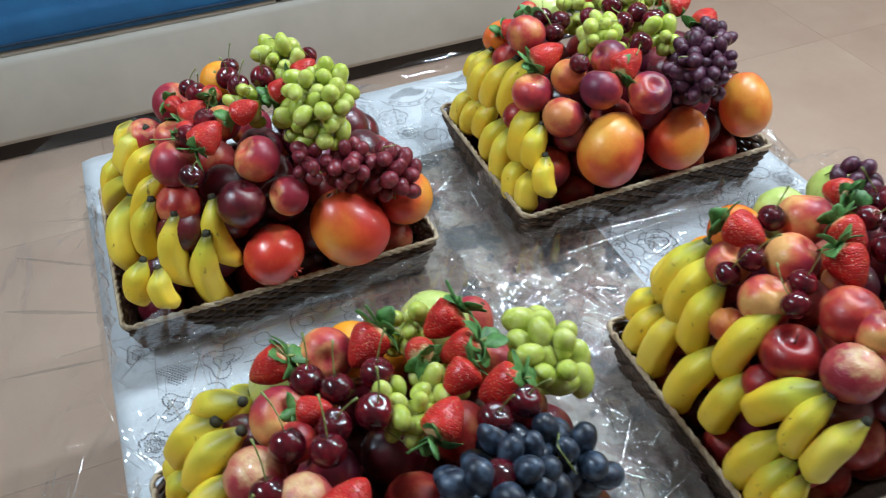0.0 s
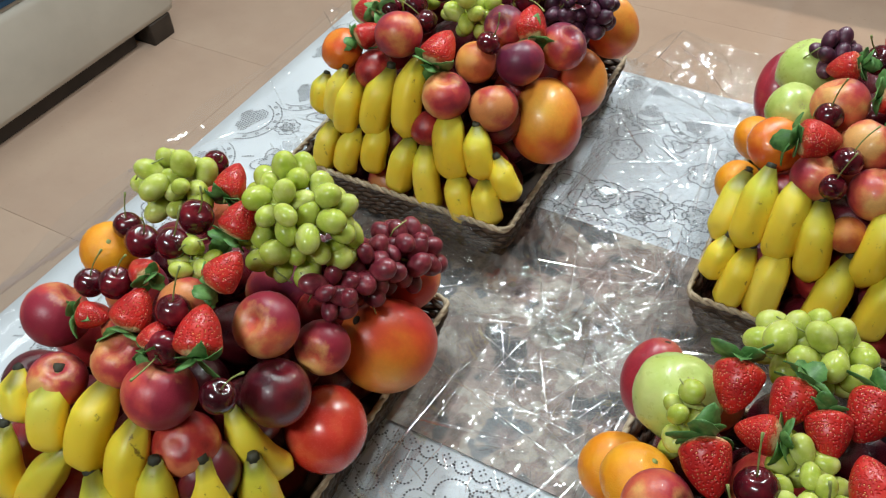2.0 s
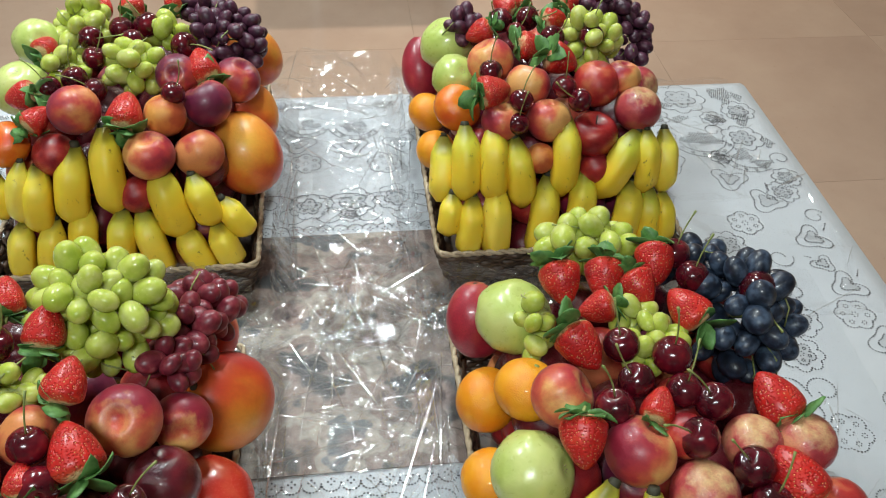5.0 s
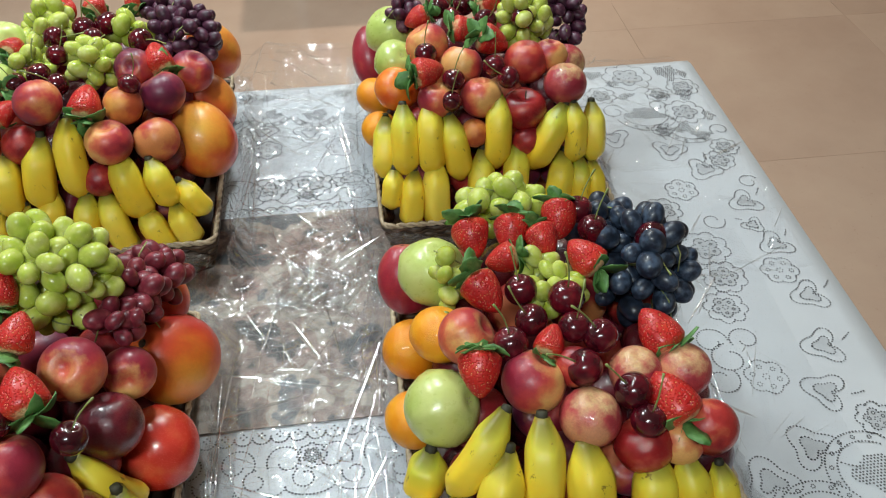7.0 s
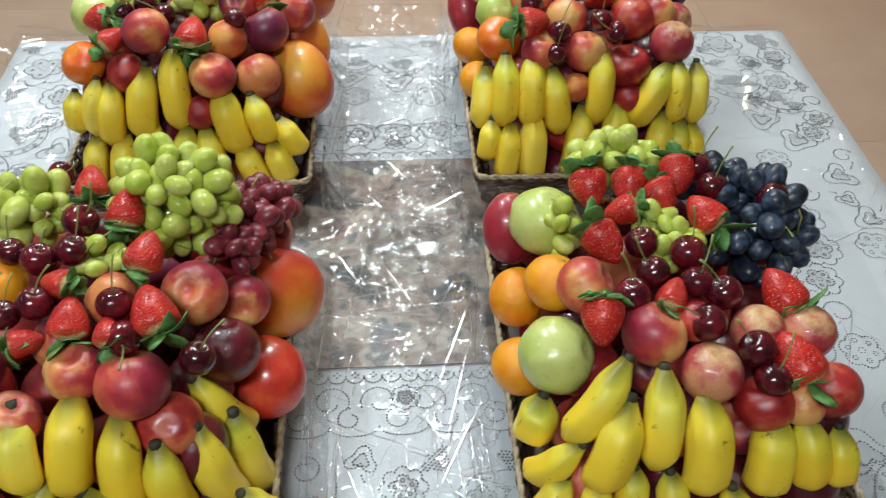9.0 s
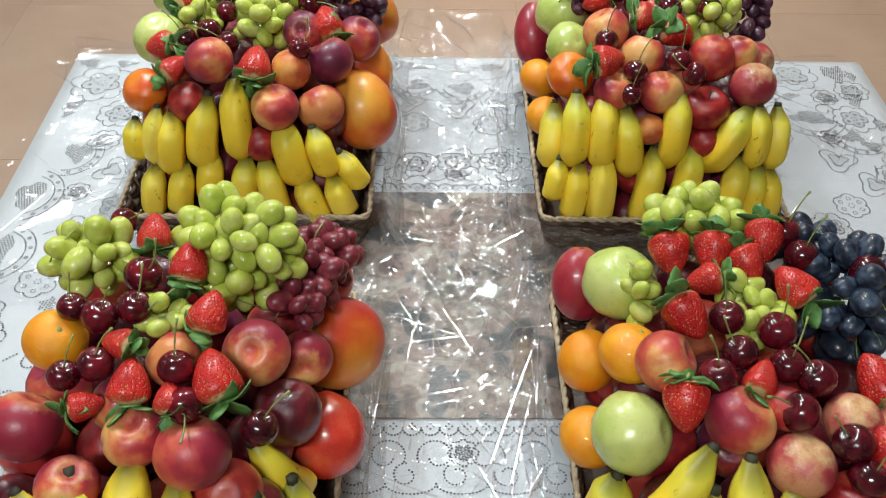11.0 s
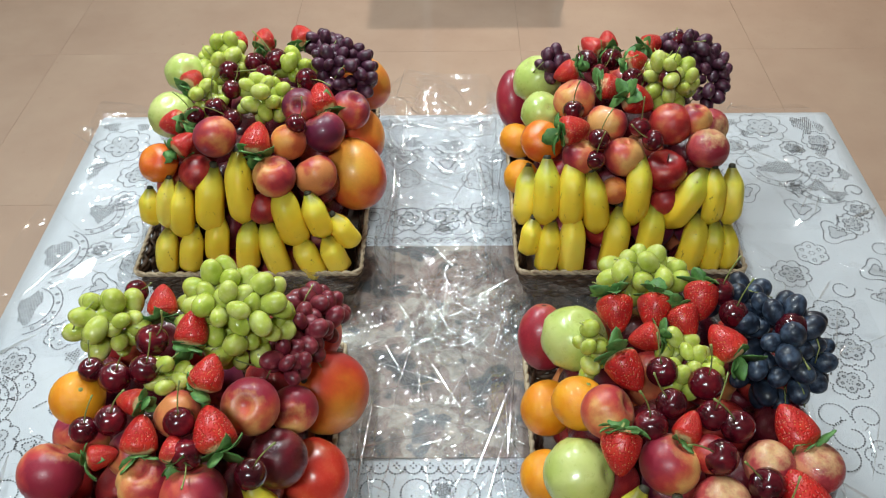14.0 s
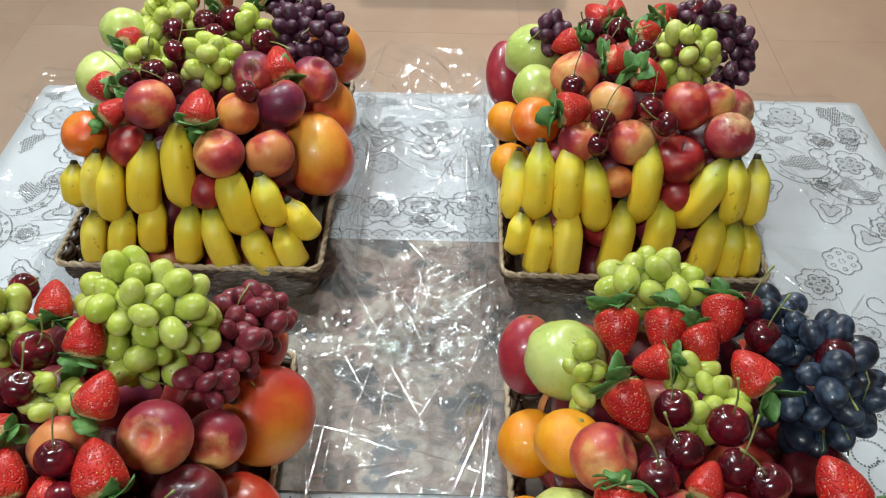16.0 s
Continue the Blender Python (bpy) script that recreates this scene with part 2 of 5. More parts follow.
M["sofa"] = plain("cream_upholstery", (0.42, 0.385, 0.33), (0.50, 0.46, 0.395), 4, 0.55, relief=0.15)
M["blue_cloth"] = plain("blue_fabric", (0.010, 0.075, 0.19), (0.020, 0.12, 0.27), 6, 0.8, relief=0.3)
M["blue_pipe"] = plain("dark_blue_piping", (0.004, 0.02, 0.05), (0.008, 0.035, 0.08), 20, 0.7)
M["grout"] = plain("tile_grout", (0.45, 0.33, 0.25), (0.53, 0.40, 0.31), 40, 0.9)
M["metal"] = plain("lamp_housing_white", (0.7, 0.7, 0.7), (0.8, 0.8, 0.8), 20, 0.4)


def tile_skin():
    m, nt, p = mat("glazed_floor_tile")
    v = place(nt)
    f = noise_tex(nt, v, 2.2, 5, 0.6)
    g = noise_tex(nt, v, 90, 3, 0.6)
    oi = nt.nodes.new("ShaderNodeObjectInfo")
    f = maths(nt, "ADD", f, maths(nt, "MULTIPLY", oi.outputs["Random"], 0.08))
    c = ramp(nt, f, [(0.3, (0.505, 0.355, 0.270)), (0.55, (0.555, 0.40, 0.305)), (0.8, (0.605, 0.45, 0.345))])
    c = mix(nt, ramp(nt, g, [(0.66, (0, 0, 0)), (0.75, (0.4, 0.4, 0.4))]), c, (0.36, 0.21, 0.14))
    nt.links.new(c, p.inputs["Base Color"])
    p.inputs["Roughness"].default_value = 0.13
    p.inputs["IOR"].default_value = 1.65
    bump(nt, p, noise_tex(nt, v, 7, 2, 0.5), 0.05, 0.004)
    return m


M["tile"] = tile_skin()


def cloth_skin():
    m, nt, p = mat("white_satin_lace_cloth")
    v = place(nt, False)
    f = noise_tex(nt, v, 5, 4, 0.55)
    w = nd(nt, "ShaderNodeTexWave", Scale=240.0, Distortion=1.5)
    nt.links.new(v, w.inputs["Vector"])
    nt.links.new(ramp(nt, f, [(0.3, (0.53, 0.55, 0.575)), (0.7, (0.62, 0.64, 0.665))]), p.inputs["Base Color"])
    p.inputs["Roughness"].default_value = 0.42
    p.inputs["Sheen Weight"].default_value = 0.15
    bump(nt, p, w.outputs["Fac"], 0.15, 0.0006)
    return m


M["cloth"] = cloth_skin()


def mat_print():
    """Brown and rose printed sheet."""
    m, nt, p = mat("rose_brown_print")
    v = place(nt, False)
    vo = nd(nt, "ShaderNodeTexVoronoi", Scale=11.0)
    nt.links.new(v, vo.inputs["Vector"])
    big = noise_tex(nt, v, 9, 3, 0.6)
    f = noise_tex(nt, v, 45, 4, 0.7)
    c = ramp(nt, big, [(0.36, (0.05, 0.055, 0.06)), (0.43, (0.13, 0.12, 0.115)), (0.45, (0.30, 0.235, 0.205)), (0.52, (0.33, 0.25, 0.215)), (0.535, (0.44, 0.40, 0.345)), (0.60, (0.42, 0.36, 0.31)), (0.615, (0.20, 0.21, 0.22)), (0.70, (0.15, 0.16, 0.165))])
    c = mix(nt, ramp(nt, vo.outputs["Distance"], [(0.24, (0.7, 0.7, 0.7)), (0.34, (0, 0, 0))]), c, ramp(nt, f, [(0.35, (0.20, 0.10, 0.085)), (0.6, (0.46, 0.32, 0.28))]))
    c = mix(nt, 0.8, c, ramp(nt, f, [(0.34, (0.32, 0.29, 0.28)), (0.5, (0.78, 0.73, 0.70)), (0.66, (1, 0.98, 0.95))]), "MULTIPLY")
    nt.links.new(c, p.inputs["Base Color"])
    p.inputs["Roughness"].default_value = 0.45
    return m


M["print"] = mat_print()


def film_skin(name, base, rough):
    """Clear thin plastic film: see-through, with a mirror gloss by Fresnel."""
    m, nt, p = mat(name)
    nt.nodes.remove(p)
    out = nt.nodes["Material Output"]
    tr = nd(nt, "ShaderNodeBsdfTransparent", Color=(0.975, 0.98, 0.985, 1))
    gl = nd(nt, "ShaderNodeBsdfGlossy", Color=(1, 1, 1, 1), Roughness=rough)
    fr = nd(nt, "ShaderNodeLayerWeight", Blend=0.5)
    v = place(nt, False)
    f = noise_tex(nt, v, 30, 2, 0.5)
    b = nd(nt, "ShaderNodeBump", Strength=0.06, Distance=0.006)
    nt.links.new(f, b.inputs["Height"])
    nt.links.new(b.outputs[0], gl.inputs["Normal"])
    k = maths(nt, "MINIMUM", maths(nt, "ADD", maths(nt, "MULTIPLY", maths(nt, "POWER", fr.outputs["Facing"], 4.0), 0.6), base), 1.0)
    mx = nt.nodes.new("ShaderNodeMixShader")
    nt.links.new(k, mx.inputs[0])
    nt.links.new(tr.outputs[0], mx.inputs[1])
    nt.links.new(gl.outputs[0], mx.inputs[2])
    haze = nd(nt, "ShaderNodeBsdfDiffuse", Color=(0.85, 0.87, 0.9, 1))
    last = nt.nodes.new("ShaderNodeMixShader")
    last.inputs[0].default_value = 0.009
    nt.links.new(mx.outputs[0], last.inputs[1])
    nt.links.new(haze.outputs[0], last.inputs[2])
    nt.links.new(last.outputs[0], out.inputs[0])
    return m


M["film"] = film_skin("clear_cellophane", 0.030, 0.035)
M["film_fold"] = film_skin("clear_cellophane_folds", 0.34, 0.08)
M["film_flap"] = film_skin("clear_cellophane_pleats", 0.18, 0.05)


# ---- building helpers ----
def mesh_of(name, bm, material, smooth=True):
    me = bpy.data.meshes.new(name)
    bm.to_mesh(me)
    bm.free()
    me.materials.append(material)
    if smooth:
        me.polygons.foreach_set("use_smooth", [True] * len(me.polygons))
    return me


def part(name, bm, material, parent=None, label="", smooth=True):
    o = new(name, mesh_of(name, bm, material, smooth))
    o.parent = parent
    if label:
        o["label"] = label
    return o


def box(bm, lo, hi, bevel=0.0):
    made = bmesh.ops.create_cube(bm, size=1)["verts"]
    lo, hi = Vector(lo), Vector(hi)
    for v in made:
        v.co = Vector(((v.co[i] + 0.5) * (hi[i] - lo[i]) + lo[i] for i in range(3)))
    if bevel:
        edges = list({e for v in made for e in v.link_edges})
        bmesh.ops.bevel(bm, geom=edges, offset=bevel, segments=2, affect="EDGES", profile=0.6)
    return bm


def tube(bm, pts, radius, sides=6, closed=False):
    """A round tube along pts; radius is a number or a function of 0..1."""
    pts = [Vector(p) for p in pts]
    rings, up = [], Vector((0.13, 0.21, 0.97)).normalized()
    n = len(pts)
    for i, p in enumerate(pts):
        d = (pts[(i + 1) % n] - pts[i - 1]) if closed else (pts[min(i + 1, n - 1)] - pts[max(i - 1, 0)])
        d.normalize()
        a = d.cross(up)
        if a.length < 0.05:
            a = d.cross(Vector((1, 0, 0)))
        a.normalize()
        b = a.cross(d)
        r = radius(i / (n - 1)) if callable(radius) else radius
        rings.append([bm.verts.new(p + (a * math.cos(k * math.tau / sides) + b * math.sin(k * math.tau / sides)) * r) for k in range(sides)])
    for i in range(n if closed else n - 1):
        r0, r1 = rings[i], rings[(i + 1) % n]
        for k in range(sides):
            bm.faces.new((r0[k], r0[(k + 1) % sides], r1[(k + 1) % sides], r1[k]))
    if not closed:
        bm.faces.new(rings[0][::-1])
        bm.faces.new(rings[-1])
    return bm


def turn_to(axis):
    return Vector(axis).to_track_quat("Z", "Y").to_matrix().to_4x4()


# ---- room ----
X0, X1, Y0, Y1, HIGH = -3.0, 3.2, -3.4, 4.8, 2.62


def room():
    # Unseen walls and ceiling, added to close the room and bounce light.
    walls = (("wall_west", (X0 - 0.15, Y0, 0), (X0, Y1, HIGH)), ("wall_east", (X1, Y0, 0), (X1 + 0.15, Y1, HIGH)),
             ("wall_south", (X0 - 0.15, Y0 - 0.15, 0), (X1 + 0.15, Y0, HIGH)), ("wall_north", (X0 - 0.15, Y1, 0), (X1 + 0.15, Y1 + 0.15, HIGH)))
    for name, lo, hi in walls:
        tagged(part(name, box(bmesh.new(), lo, hi), M["wall"], smooth=False), "unseen cream room wall that bounces light", "wall", kind="structure")
    tagged(part("ceiling", box(bmesh.new(), (X0 - 0.15, Y0 - 0.15, HIGH), (X1 + 0.15, Y1 + 0.15, HIGH + 0.1)), M["ceiling"], smooth=False), "unseen white ceiling that bounces light", "ceiling", kind="structure")
    return tagged(part("floor", box(bmesh.new(), (X0 - 0.15, Y0 - 0.15, -0.12), (X1 + 0.15, Y1 + 0.15, -0.005)), M["grout"], smooth=False), "glossy pinkish beige tiled floor", "floor", kind="structure")


floor_ob = room()

# ---- table with its cloth ----
TX, TY0, TY1, TOP = 0.685, -0.462, 0.62, 0.75


def table():
    t = tagged(new("table"), "wooden table under a white lace cloth", "table")
    part("tabletop", box(bmesh.new(), (-TX + 0.004, TY0 + 0.004, TOP - 0.035), (TX - 0.004, TY1 - 0.004, TOP - 0.004), 0.004), M["wood"], t, smooth=False)
    part("apron", box(bmesh.new(), (-TX + 0.07, TY0 + 0.07, TOP - 0.12), (TX - 0.07, TY1 - 0.07, TOP - 0.036), 0.004), M["wood"], t, smooth=False)
    for sx in (-1, 1):
        for y in (TY0 + 0.1, TY1 - 0.1):
            bm = bmesh.new()
            tube(bm, [(sx * (TX - 0.1), y, TOP - 0.12 - 0.063 * k) for k in range(11)], lambda s: 0.034 - 0.012 * s, 12)
            part("leg", bm, M["wood"], t)
    return t


table()


def cloth():
    """Cloth over the top with a short drop at the sides."""
    bm = bmesh.new()
    nx, ny, drop = 60, 56, 0.05
    grid = []
    for j in range(ny + 1):
        row = []
        for i in range(nx + 1):
            x = -TX - drop + (2 * TX + 2 * drop) * i / nx
            y = TY0 - drop + (TY1 - TY0 + 2 * drop) * j / ny
            over = max(abs(x) - TX, TY0 - y, y - TY1, 0)
            z = TOP - over * 0.9
            x = max(-TX, min(TX, x)) + (0.006 + 0.2 * over) * (1 if x > TX else -1 if x < -TX else 0)
            y = max(TY0, min(TY1, y)) + (0.006 + 0.2 * over) * (1 if y > TY1 else -1 if y < TY0 else 0)
            z += 0.0003 * noise.noise(Vector((x * 6, y * 6, 0)))
            row.append(bm.verts.new((x, y, z)))
        grid.append(row)
    for j in range(ny):
        for i in range(nx):
            bm.faces.new((grid[j][i], grid[j][i + 1], grid[j + 1][i + 1], grid[j + 1][i]))
    return tagged(part("tablecloth", bm, M["cloth"]), "white satin lace tablecloth with grey floral outlines", "tablecloth")


cloth_ob = cloth()
PRINT_Y0, PRINT_Y1 = -0.136, 0.252
bm = box(bmesh.new(), (-0.45, PRINT_Y0, TOP + 0.0015), (0.38, PRINT_Y1, TOP + 0.003))
tagged(part("printed_mat", bm, M["print"], smooth=False), "rose and brown printed mat lying on the cloth", "mat")


# motifs of the lace: x, y, size, turn in degrees
ROSETTES = [(0.543, 0.233, 0.026, 0), (0.619, 0.041, 0.027, 20), (0.523, -0.138, 0.027, 10), (-0.585, 0.072, 0.028, 0), (0.022, 0.419, 0.027, 15), (-0.53, -0.14, 0.026, 5), (-0.62, -0.02, 0.026, 30), (-0.52, 0.22, 0.025, 0), (-0.10, 0.425, 0.025, 0)]
TULIPS = [(0.632, 0.193, 0.031, 200), (0.638, 0.095, 0.030, 205), (0.641, -0.010, 0.031, 190), (0.618, -0.099, 0.033, 180), (0.588, -0.169, 0.033, 150), (0.535, -0.245, 0.036, 120), (0.469, -0.282, 0.036, 100), (0.476, 0.387, 0.033, 270), (0.560, 0.340, 0.033, 250), (0.598, 0.281, 0.033, 230), (-0.030, 0.468, 0.033, 270), (0.050, 0.475, 0.030, 285), (-0.110, 0.480, 0.030, 255), (-0.565, 0.170, 0.031, -10), (-0.550, 0.300, 0.032, -30), (-0.545, -0.04, 0.031, 0), (-0.540, -0.24, 0.033, 20)]
BLOSSOMS = [(0.645, 0.525, 0.030, 20), (0.490, 0.515, 0.028, 0), (0.592, 0.505, 0.022, 0), (0.652, 0.335, 0.024, 10), (0.565, 0.395, 0.018, 0), (0.532, 0.098, 0.036, 0), (0.537, 0.038, 0.032, 40), (0.517, -0.018, 0.030, 10), (0.498, 0.188, 0.030, 0), (0.554, 0.570, 0.046, 15), (0.622, 0.445, 0.036, 30), (0.630, 0.300, 0.026, 30), (-0.627, 0.525, 0.052, 15), (-0.575, 0.440, 0.036, 0), (-0.640, 0.020, 0.030, 0), (-0.620, -0.110, 0.036, 10), (-0.030, 0.325, 0.034, 0), (0.035, 0.332, 0.032, 20), (-0.095, 0.318, 0.030, 50), (-0.580, 0.370, 0.026, 0)]
NETS = [(0.535, 0.508, 0.022, 0.011, 20), (0.660, 0.430, 0.011, 0.020, 0), (0.520, 0.550, 0.016, 0.010, 0), (0.660, 0.570, 0.010, 0.018, 0), (0.632, 0.578, 0.024, 0.030, 10), (0.552, 0.448, 0.040, 0.021, -8), (0.603, 0.398, 0.020, 0.017, 30), (0.628, 0.374, 0.020, 0.015, -10), (0.492, 0.586, 0.020, 0.017, 0), (0.640, 0.500, 0.018, 0.022, 0), (0.600, 0.500, 0.018, 0.012, 40), (-0.662, 0.585, 0.018, 0.016, 0), (-0.655, 0.455, 0.016, 0.030, -15), (-0.610, 0.340, 0.024, 0.026, 20), (-0.652, 0.242, 0.022, 0.036, -10), (-0.655, 0.125, 0.018, 0.040, 0), (-0.600, 0.585, 0.022, 0.012, 0), (-0.652, -0.05, 0.020, 0.030, 0), (-0.655, -0.19, 0.020, 0.036, 0), (-0.020, 0.520, 0.024, 0.020, 0), (0.030, 0.586, 0.024, 0.014, 0), (-0.100, 0.586, 0.024, 0.014, 0), (-0.095, 0.530, 0.020, 0.018, 0), (0.590, -0.285, 0.030, 0.030, 0), (0.508, -0.335, 0.034, 0.020, 20)]
FANS = [(0.552, 0.452, 0.055, 270), (0.612, 0.398, 0.046, 235), (-0.020, 0.528, 0.044, 270), (-0.100, 0.535, 0.040, 270), (0.060, 0.535, 0.038, 270), (-0.622, 0.335, 0.050, -20), (-0.660, 0.242, 0.055, 0), (-0.662, 0.125, 0.055, 0), (0.590, -0.285, 0.056, 130), (0.510, -0.340, 0.055, 100), (-0.660, -0.05, 0.05, 0), (-0.662, -0.19, 0.055, 0)]
HOOKS = [(0.500, 0.462, 0.020, 60, 1), (0.662, 0.385, 0.016, 200, -1), (0.460, 0.440, 0.018, 120, -1), (0.580, 0.470, 0.016, 0, 1), (0.655, 0.240, 0.016, 30, 1), (0.476, -0.074, 0.022, 0, 1), (0.520, -0.076, 0.020, 200, -1), (0.490, -0.104, 0.024, 90, 1), (0.468, -0.136, 0.022, 30, -1), (0.480, 0.130, 0.022, 80, 1), (0.565, 0.155, 0.018, 0, -1), (-0.500, 0.120, 0.024, 30, 1), (-0.510, 0.010, 0.024, 70, -1), (-0.500, 0.360, 0.024, 200, 1), (-0.520, 0.500, 0.026, 120, -1), (0.450, 0.500, 0.022, 60, 1)]


def lace():
    """Pierced outlines of the lace: dark eyelets strung along its flowers, leaves and scalloped borders, and sheer grey insides."""
    rng = random.Random(11)
    pts, sheer = [], []

    def string(path, step=0.0040, r=0.00128):
        left = 0.0
        for (x0, y0), (x1, y1) in zip(path, path[1:]):
            d = math.hypot(x1 - x0, y1 - y0)
            while left <= d and d > 0:
                pts.append((x0 + (x1 - x0) * left / d, y0 + (y1 - y0) * left / d, r * rng.uniform(0.85, 1.2)))
                left += step
            left -= d

    def lobed(cx, cy, r, lobes, depth, turn):
        n = lobes * 14
        rr = [r * (1 - depth + depth * abs(math.sin(k * math.pi / 14)) ** 0.8) for k in range(n + 1)]
        return [(cx + q * math.cos(turn + k * math.tau / n), cy + q * math.sin(turn + k * math.tau / n)) for k, q in enumerate(rr)]

    def eyelet(cx, cy, r=0.0030):
        for j in range(6):
            pts.append((cx + r * math.cos(j * 1.047), cy + r * math.sin(j * 1.047), 0.0010))

    def rosette(cx, cy, r, turn):
        string(lobed(cx, cy, r, 6, 0.20, turn))
        for k in range(6):
            eyelet(cx + 0.60 * r * math.cos(turn + (k + 0.5) * 1.047), cy + 0.60 * r * math.sin(turn + (k + 0.5) * 1.047))
        eyelet(cx, cy, 0.0042)

    def blossom(cx, cy, r, turn):
        """Two rings of petals with a sheer inner ring and an eyelet in the middle."""
        string(lobed(cx, cy, r, 8, 0.20, turn))
        inner = lobed(cx, cy, r * 0.62, 5, 0.34, turn)
        sheer.append(inner[:-1])
        string(inner, 0.0038)
        eyelet(cx, cy, r * 0.13)
        for k in range(5):
            eyelet(cx + 0.36 * r * math.cos(turn + (k + 0.5) * 1.257), cy + 0.36 * r * math.sin(turn + (k + 0.5) * 1.257), 0.0020)

    def tulip(cx, cy, r, turn):
        """A three-pointed leaf on a short stalk, with a smaller sheer one inside it."""
        for s in (1.0, 0.52):
            path = []
            for k in range(61):
                a = k * math.tau / 60
                rr = r * s * (0.70 + 0.16 * math.cos(a) + 0.22 * math.cos(3 * a) - 0.10 * math.cos(2 * a))
                path.append((cx + rr * math.cos(a + turn), cy + rr * math.sin(a + turn)))
            string(path)
            if s < 1:
                sheer.append(path[:-1])
        string([(cx - r * q * math.cos(turn + 0.3 * q), cy - r * q * math.sin(turn + 0.3 * q)) for q in (0.85, 1.1, 1.35)])

    def net(cx, cy, rx, ry, turn):
        """A patch of open netting with an uneven edge."""
        s = 0.0042
        m = int(max(rx, ry) / s) + 2
        c, d = math.cos(turn), math.sin(turn)
        edge = lambda a: 0.86 + 0.16 * math.sin(3 * a + cx * 40) + 0.08 * math.sin(5 * a + cy * 50)
        for i in range(-m, m + 1):
            for j in range(-m, m + 1):
                x, y = i * s + (j % 2) * s / 2 + rng.uniform(-0.0004, 0.0004), j * s * 0.9 + rng.uniform(-0.0004, 0.0004)
                if math.hypot(x / rx, y / ry) < edge(math.atan2(y / ry, x / rx)) - 0.04:
                    pts.append((cx + x * c - y * d, cy + x * d + y * c, 0.00138))

    def fan(cx, cy, r, turn):
        """A scallop bounding the band: two arcs with eyelets between them."""
        for q in (1.0, 0.76):
            string([(cx + r * q * math.cos(turn + a), cy + r * q * math.sin(turn + a)) for a in (-1.25 + 2.5 * k / 30 for k in range(31))])
        for k in range(6):
            a = turn - 1.0 + 0.4 * k
            eyelet(cx + r * 0.88 * math.cos(a), cy + r * 0.88 * math.sin(a), 0.0022)

    def hook(cx, cy, r, turn, way):
        """A C-shaped scroll curling in at its end."""
        path = []
        for k in range(34):
            a = k * 0.19
            rr = r * (1 - 0.62 * (k / 33) ** 1.6)
            path.append((cx + rr * math.cos(turn + way * a), cy + rr * math.sin(turn + way * a)))
        string(path)

    def border(y, way):
        """Eyelet row, scallops and C-scrolls along a seam at y."""
        x = -0.46
        while x < 0.44:
            for dx, dy in ((0.0035, 0), (-0.0035, 0), (0, 0.0035), (0, -0.0035)):
                pts.append((x + 0.0105 + dx, y + way * 0.006 + dy, 0.0013))
            string([(x + 0.0105 * (1 - math.cos(k * math.pi / 8)), y + way * (0.008 + 0.010 * math.sin(k * math.pi / 8))) for k in range(9)], 0.0036)
            x += 0.021
        x, k = -0.45, 0
        while x < 0.42:
            hook(x, y + way * 0.044, 0.021, math.radians(200 if k % 2 else -20), (1 if k % 2 else -1) * way)
            hook(x + 0.022, y + way * 0.067, 0.014, math.radians(90 + 40 * (k % 3)), -way)
            if k % 3 == 1:
                blossom(x + 0.030, y + way * 0.040, 0.017, 0.4)
            string([(x + 0.0275 * (1 - math.cos(j * math.pi / 10)), y + way * (0.078 + 0.012 * math.sin(j * math.pi / 10))) for j in range(11)])
            x, k = x + 0.055, k + 1

    border(PRINT_Y0 - 0.004, -1)
    border(PRINT_Y1 + 0.004, 1)
    taken = []
    for rows, build in ((ROSETTES, rosette), (BLOSSOMS, blossom), (TULIPS, tulip), (FANS, fan)):
        for x, y, r, turn in rows:
            build(x, y, r, math.radians(turn))
            taken.append((x, y, r))
    for x, y, rx, ry, turn in NETS:
        net(x, y, rx, ry, math.radians(turn))
        taken.append((x, y, max(rx, ry)))
    for x, y, r, turn, way in HOOKS:
        hook(x, y, r, math.radians(turn), way)
        taken.append((x, y, r))
    # the rest of the band along the edges and the near side
    for _ in range(3000):
        x, y = rng.uniform(-0.655, 0.655), rng.uniform(-0.45, 0.6)
        r = rng.choice((0.020, 0.026, 0.032))
        band = x < -0.50 or y > 0.44 or y < -0.26 or x > 0.60
        if not band or min(0.685 - abs(x), 0.62 - y, y - TY0) < r + 0.006 or (PRINT_Y0 < y < PRINT_Y1 and abs(x) < 0.48):
            continue
        if any(math.hypot(x - a, y - b) < 0.92 * (r + c) for a, b, c in taken):
            continue
        taken.append((x, y, r))
        pick = rng.random()
        if pick < 0.4:
            blossom(x, y, r, rng.uniform(0, 6))
        elif pick < 0.6:
            hook(x, y, r * 0.8, rng.uniform(0, 6), rng.choice((-1, 1)))
        elif pick < 0.8:
            tulip(x, y, r, rng.uniform(0, 6))
        else:
            net(x, y, r * 0.8, r * 0.6, rng.uniform(0, 6))
    def on_print(x, y):
        return PRINT_Y0 < y < PRINT_Y1 and -0.45 < x < 0.38

    verts, faces = [], []
    for x, y, r in pts:
        if not on_print(x, y):
            b = len(verts)
            verts.extend((x + r * math.cos(a * math.tau / 6), y + r * math.sin(a * math.tau / 6), TOP + 0.0010) for a in range(6))
            faces.append(tuple(range(b, b + 6)))
    me = bpy.data.meshes.new("lace_holes")
    me.from_pydata(verts, [], faces)
    me.materials.append(M["lace_dot"])
    o = new("lace_pattern", me)
    o.parent = cloth_ob
    tagged(o, "grey pierced floral outlines of the lace", kind="stuff")
    verts, faces = [], []
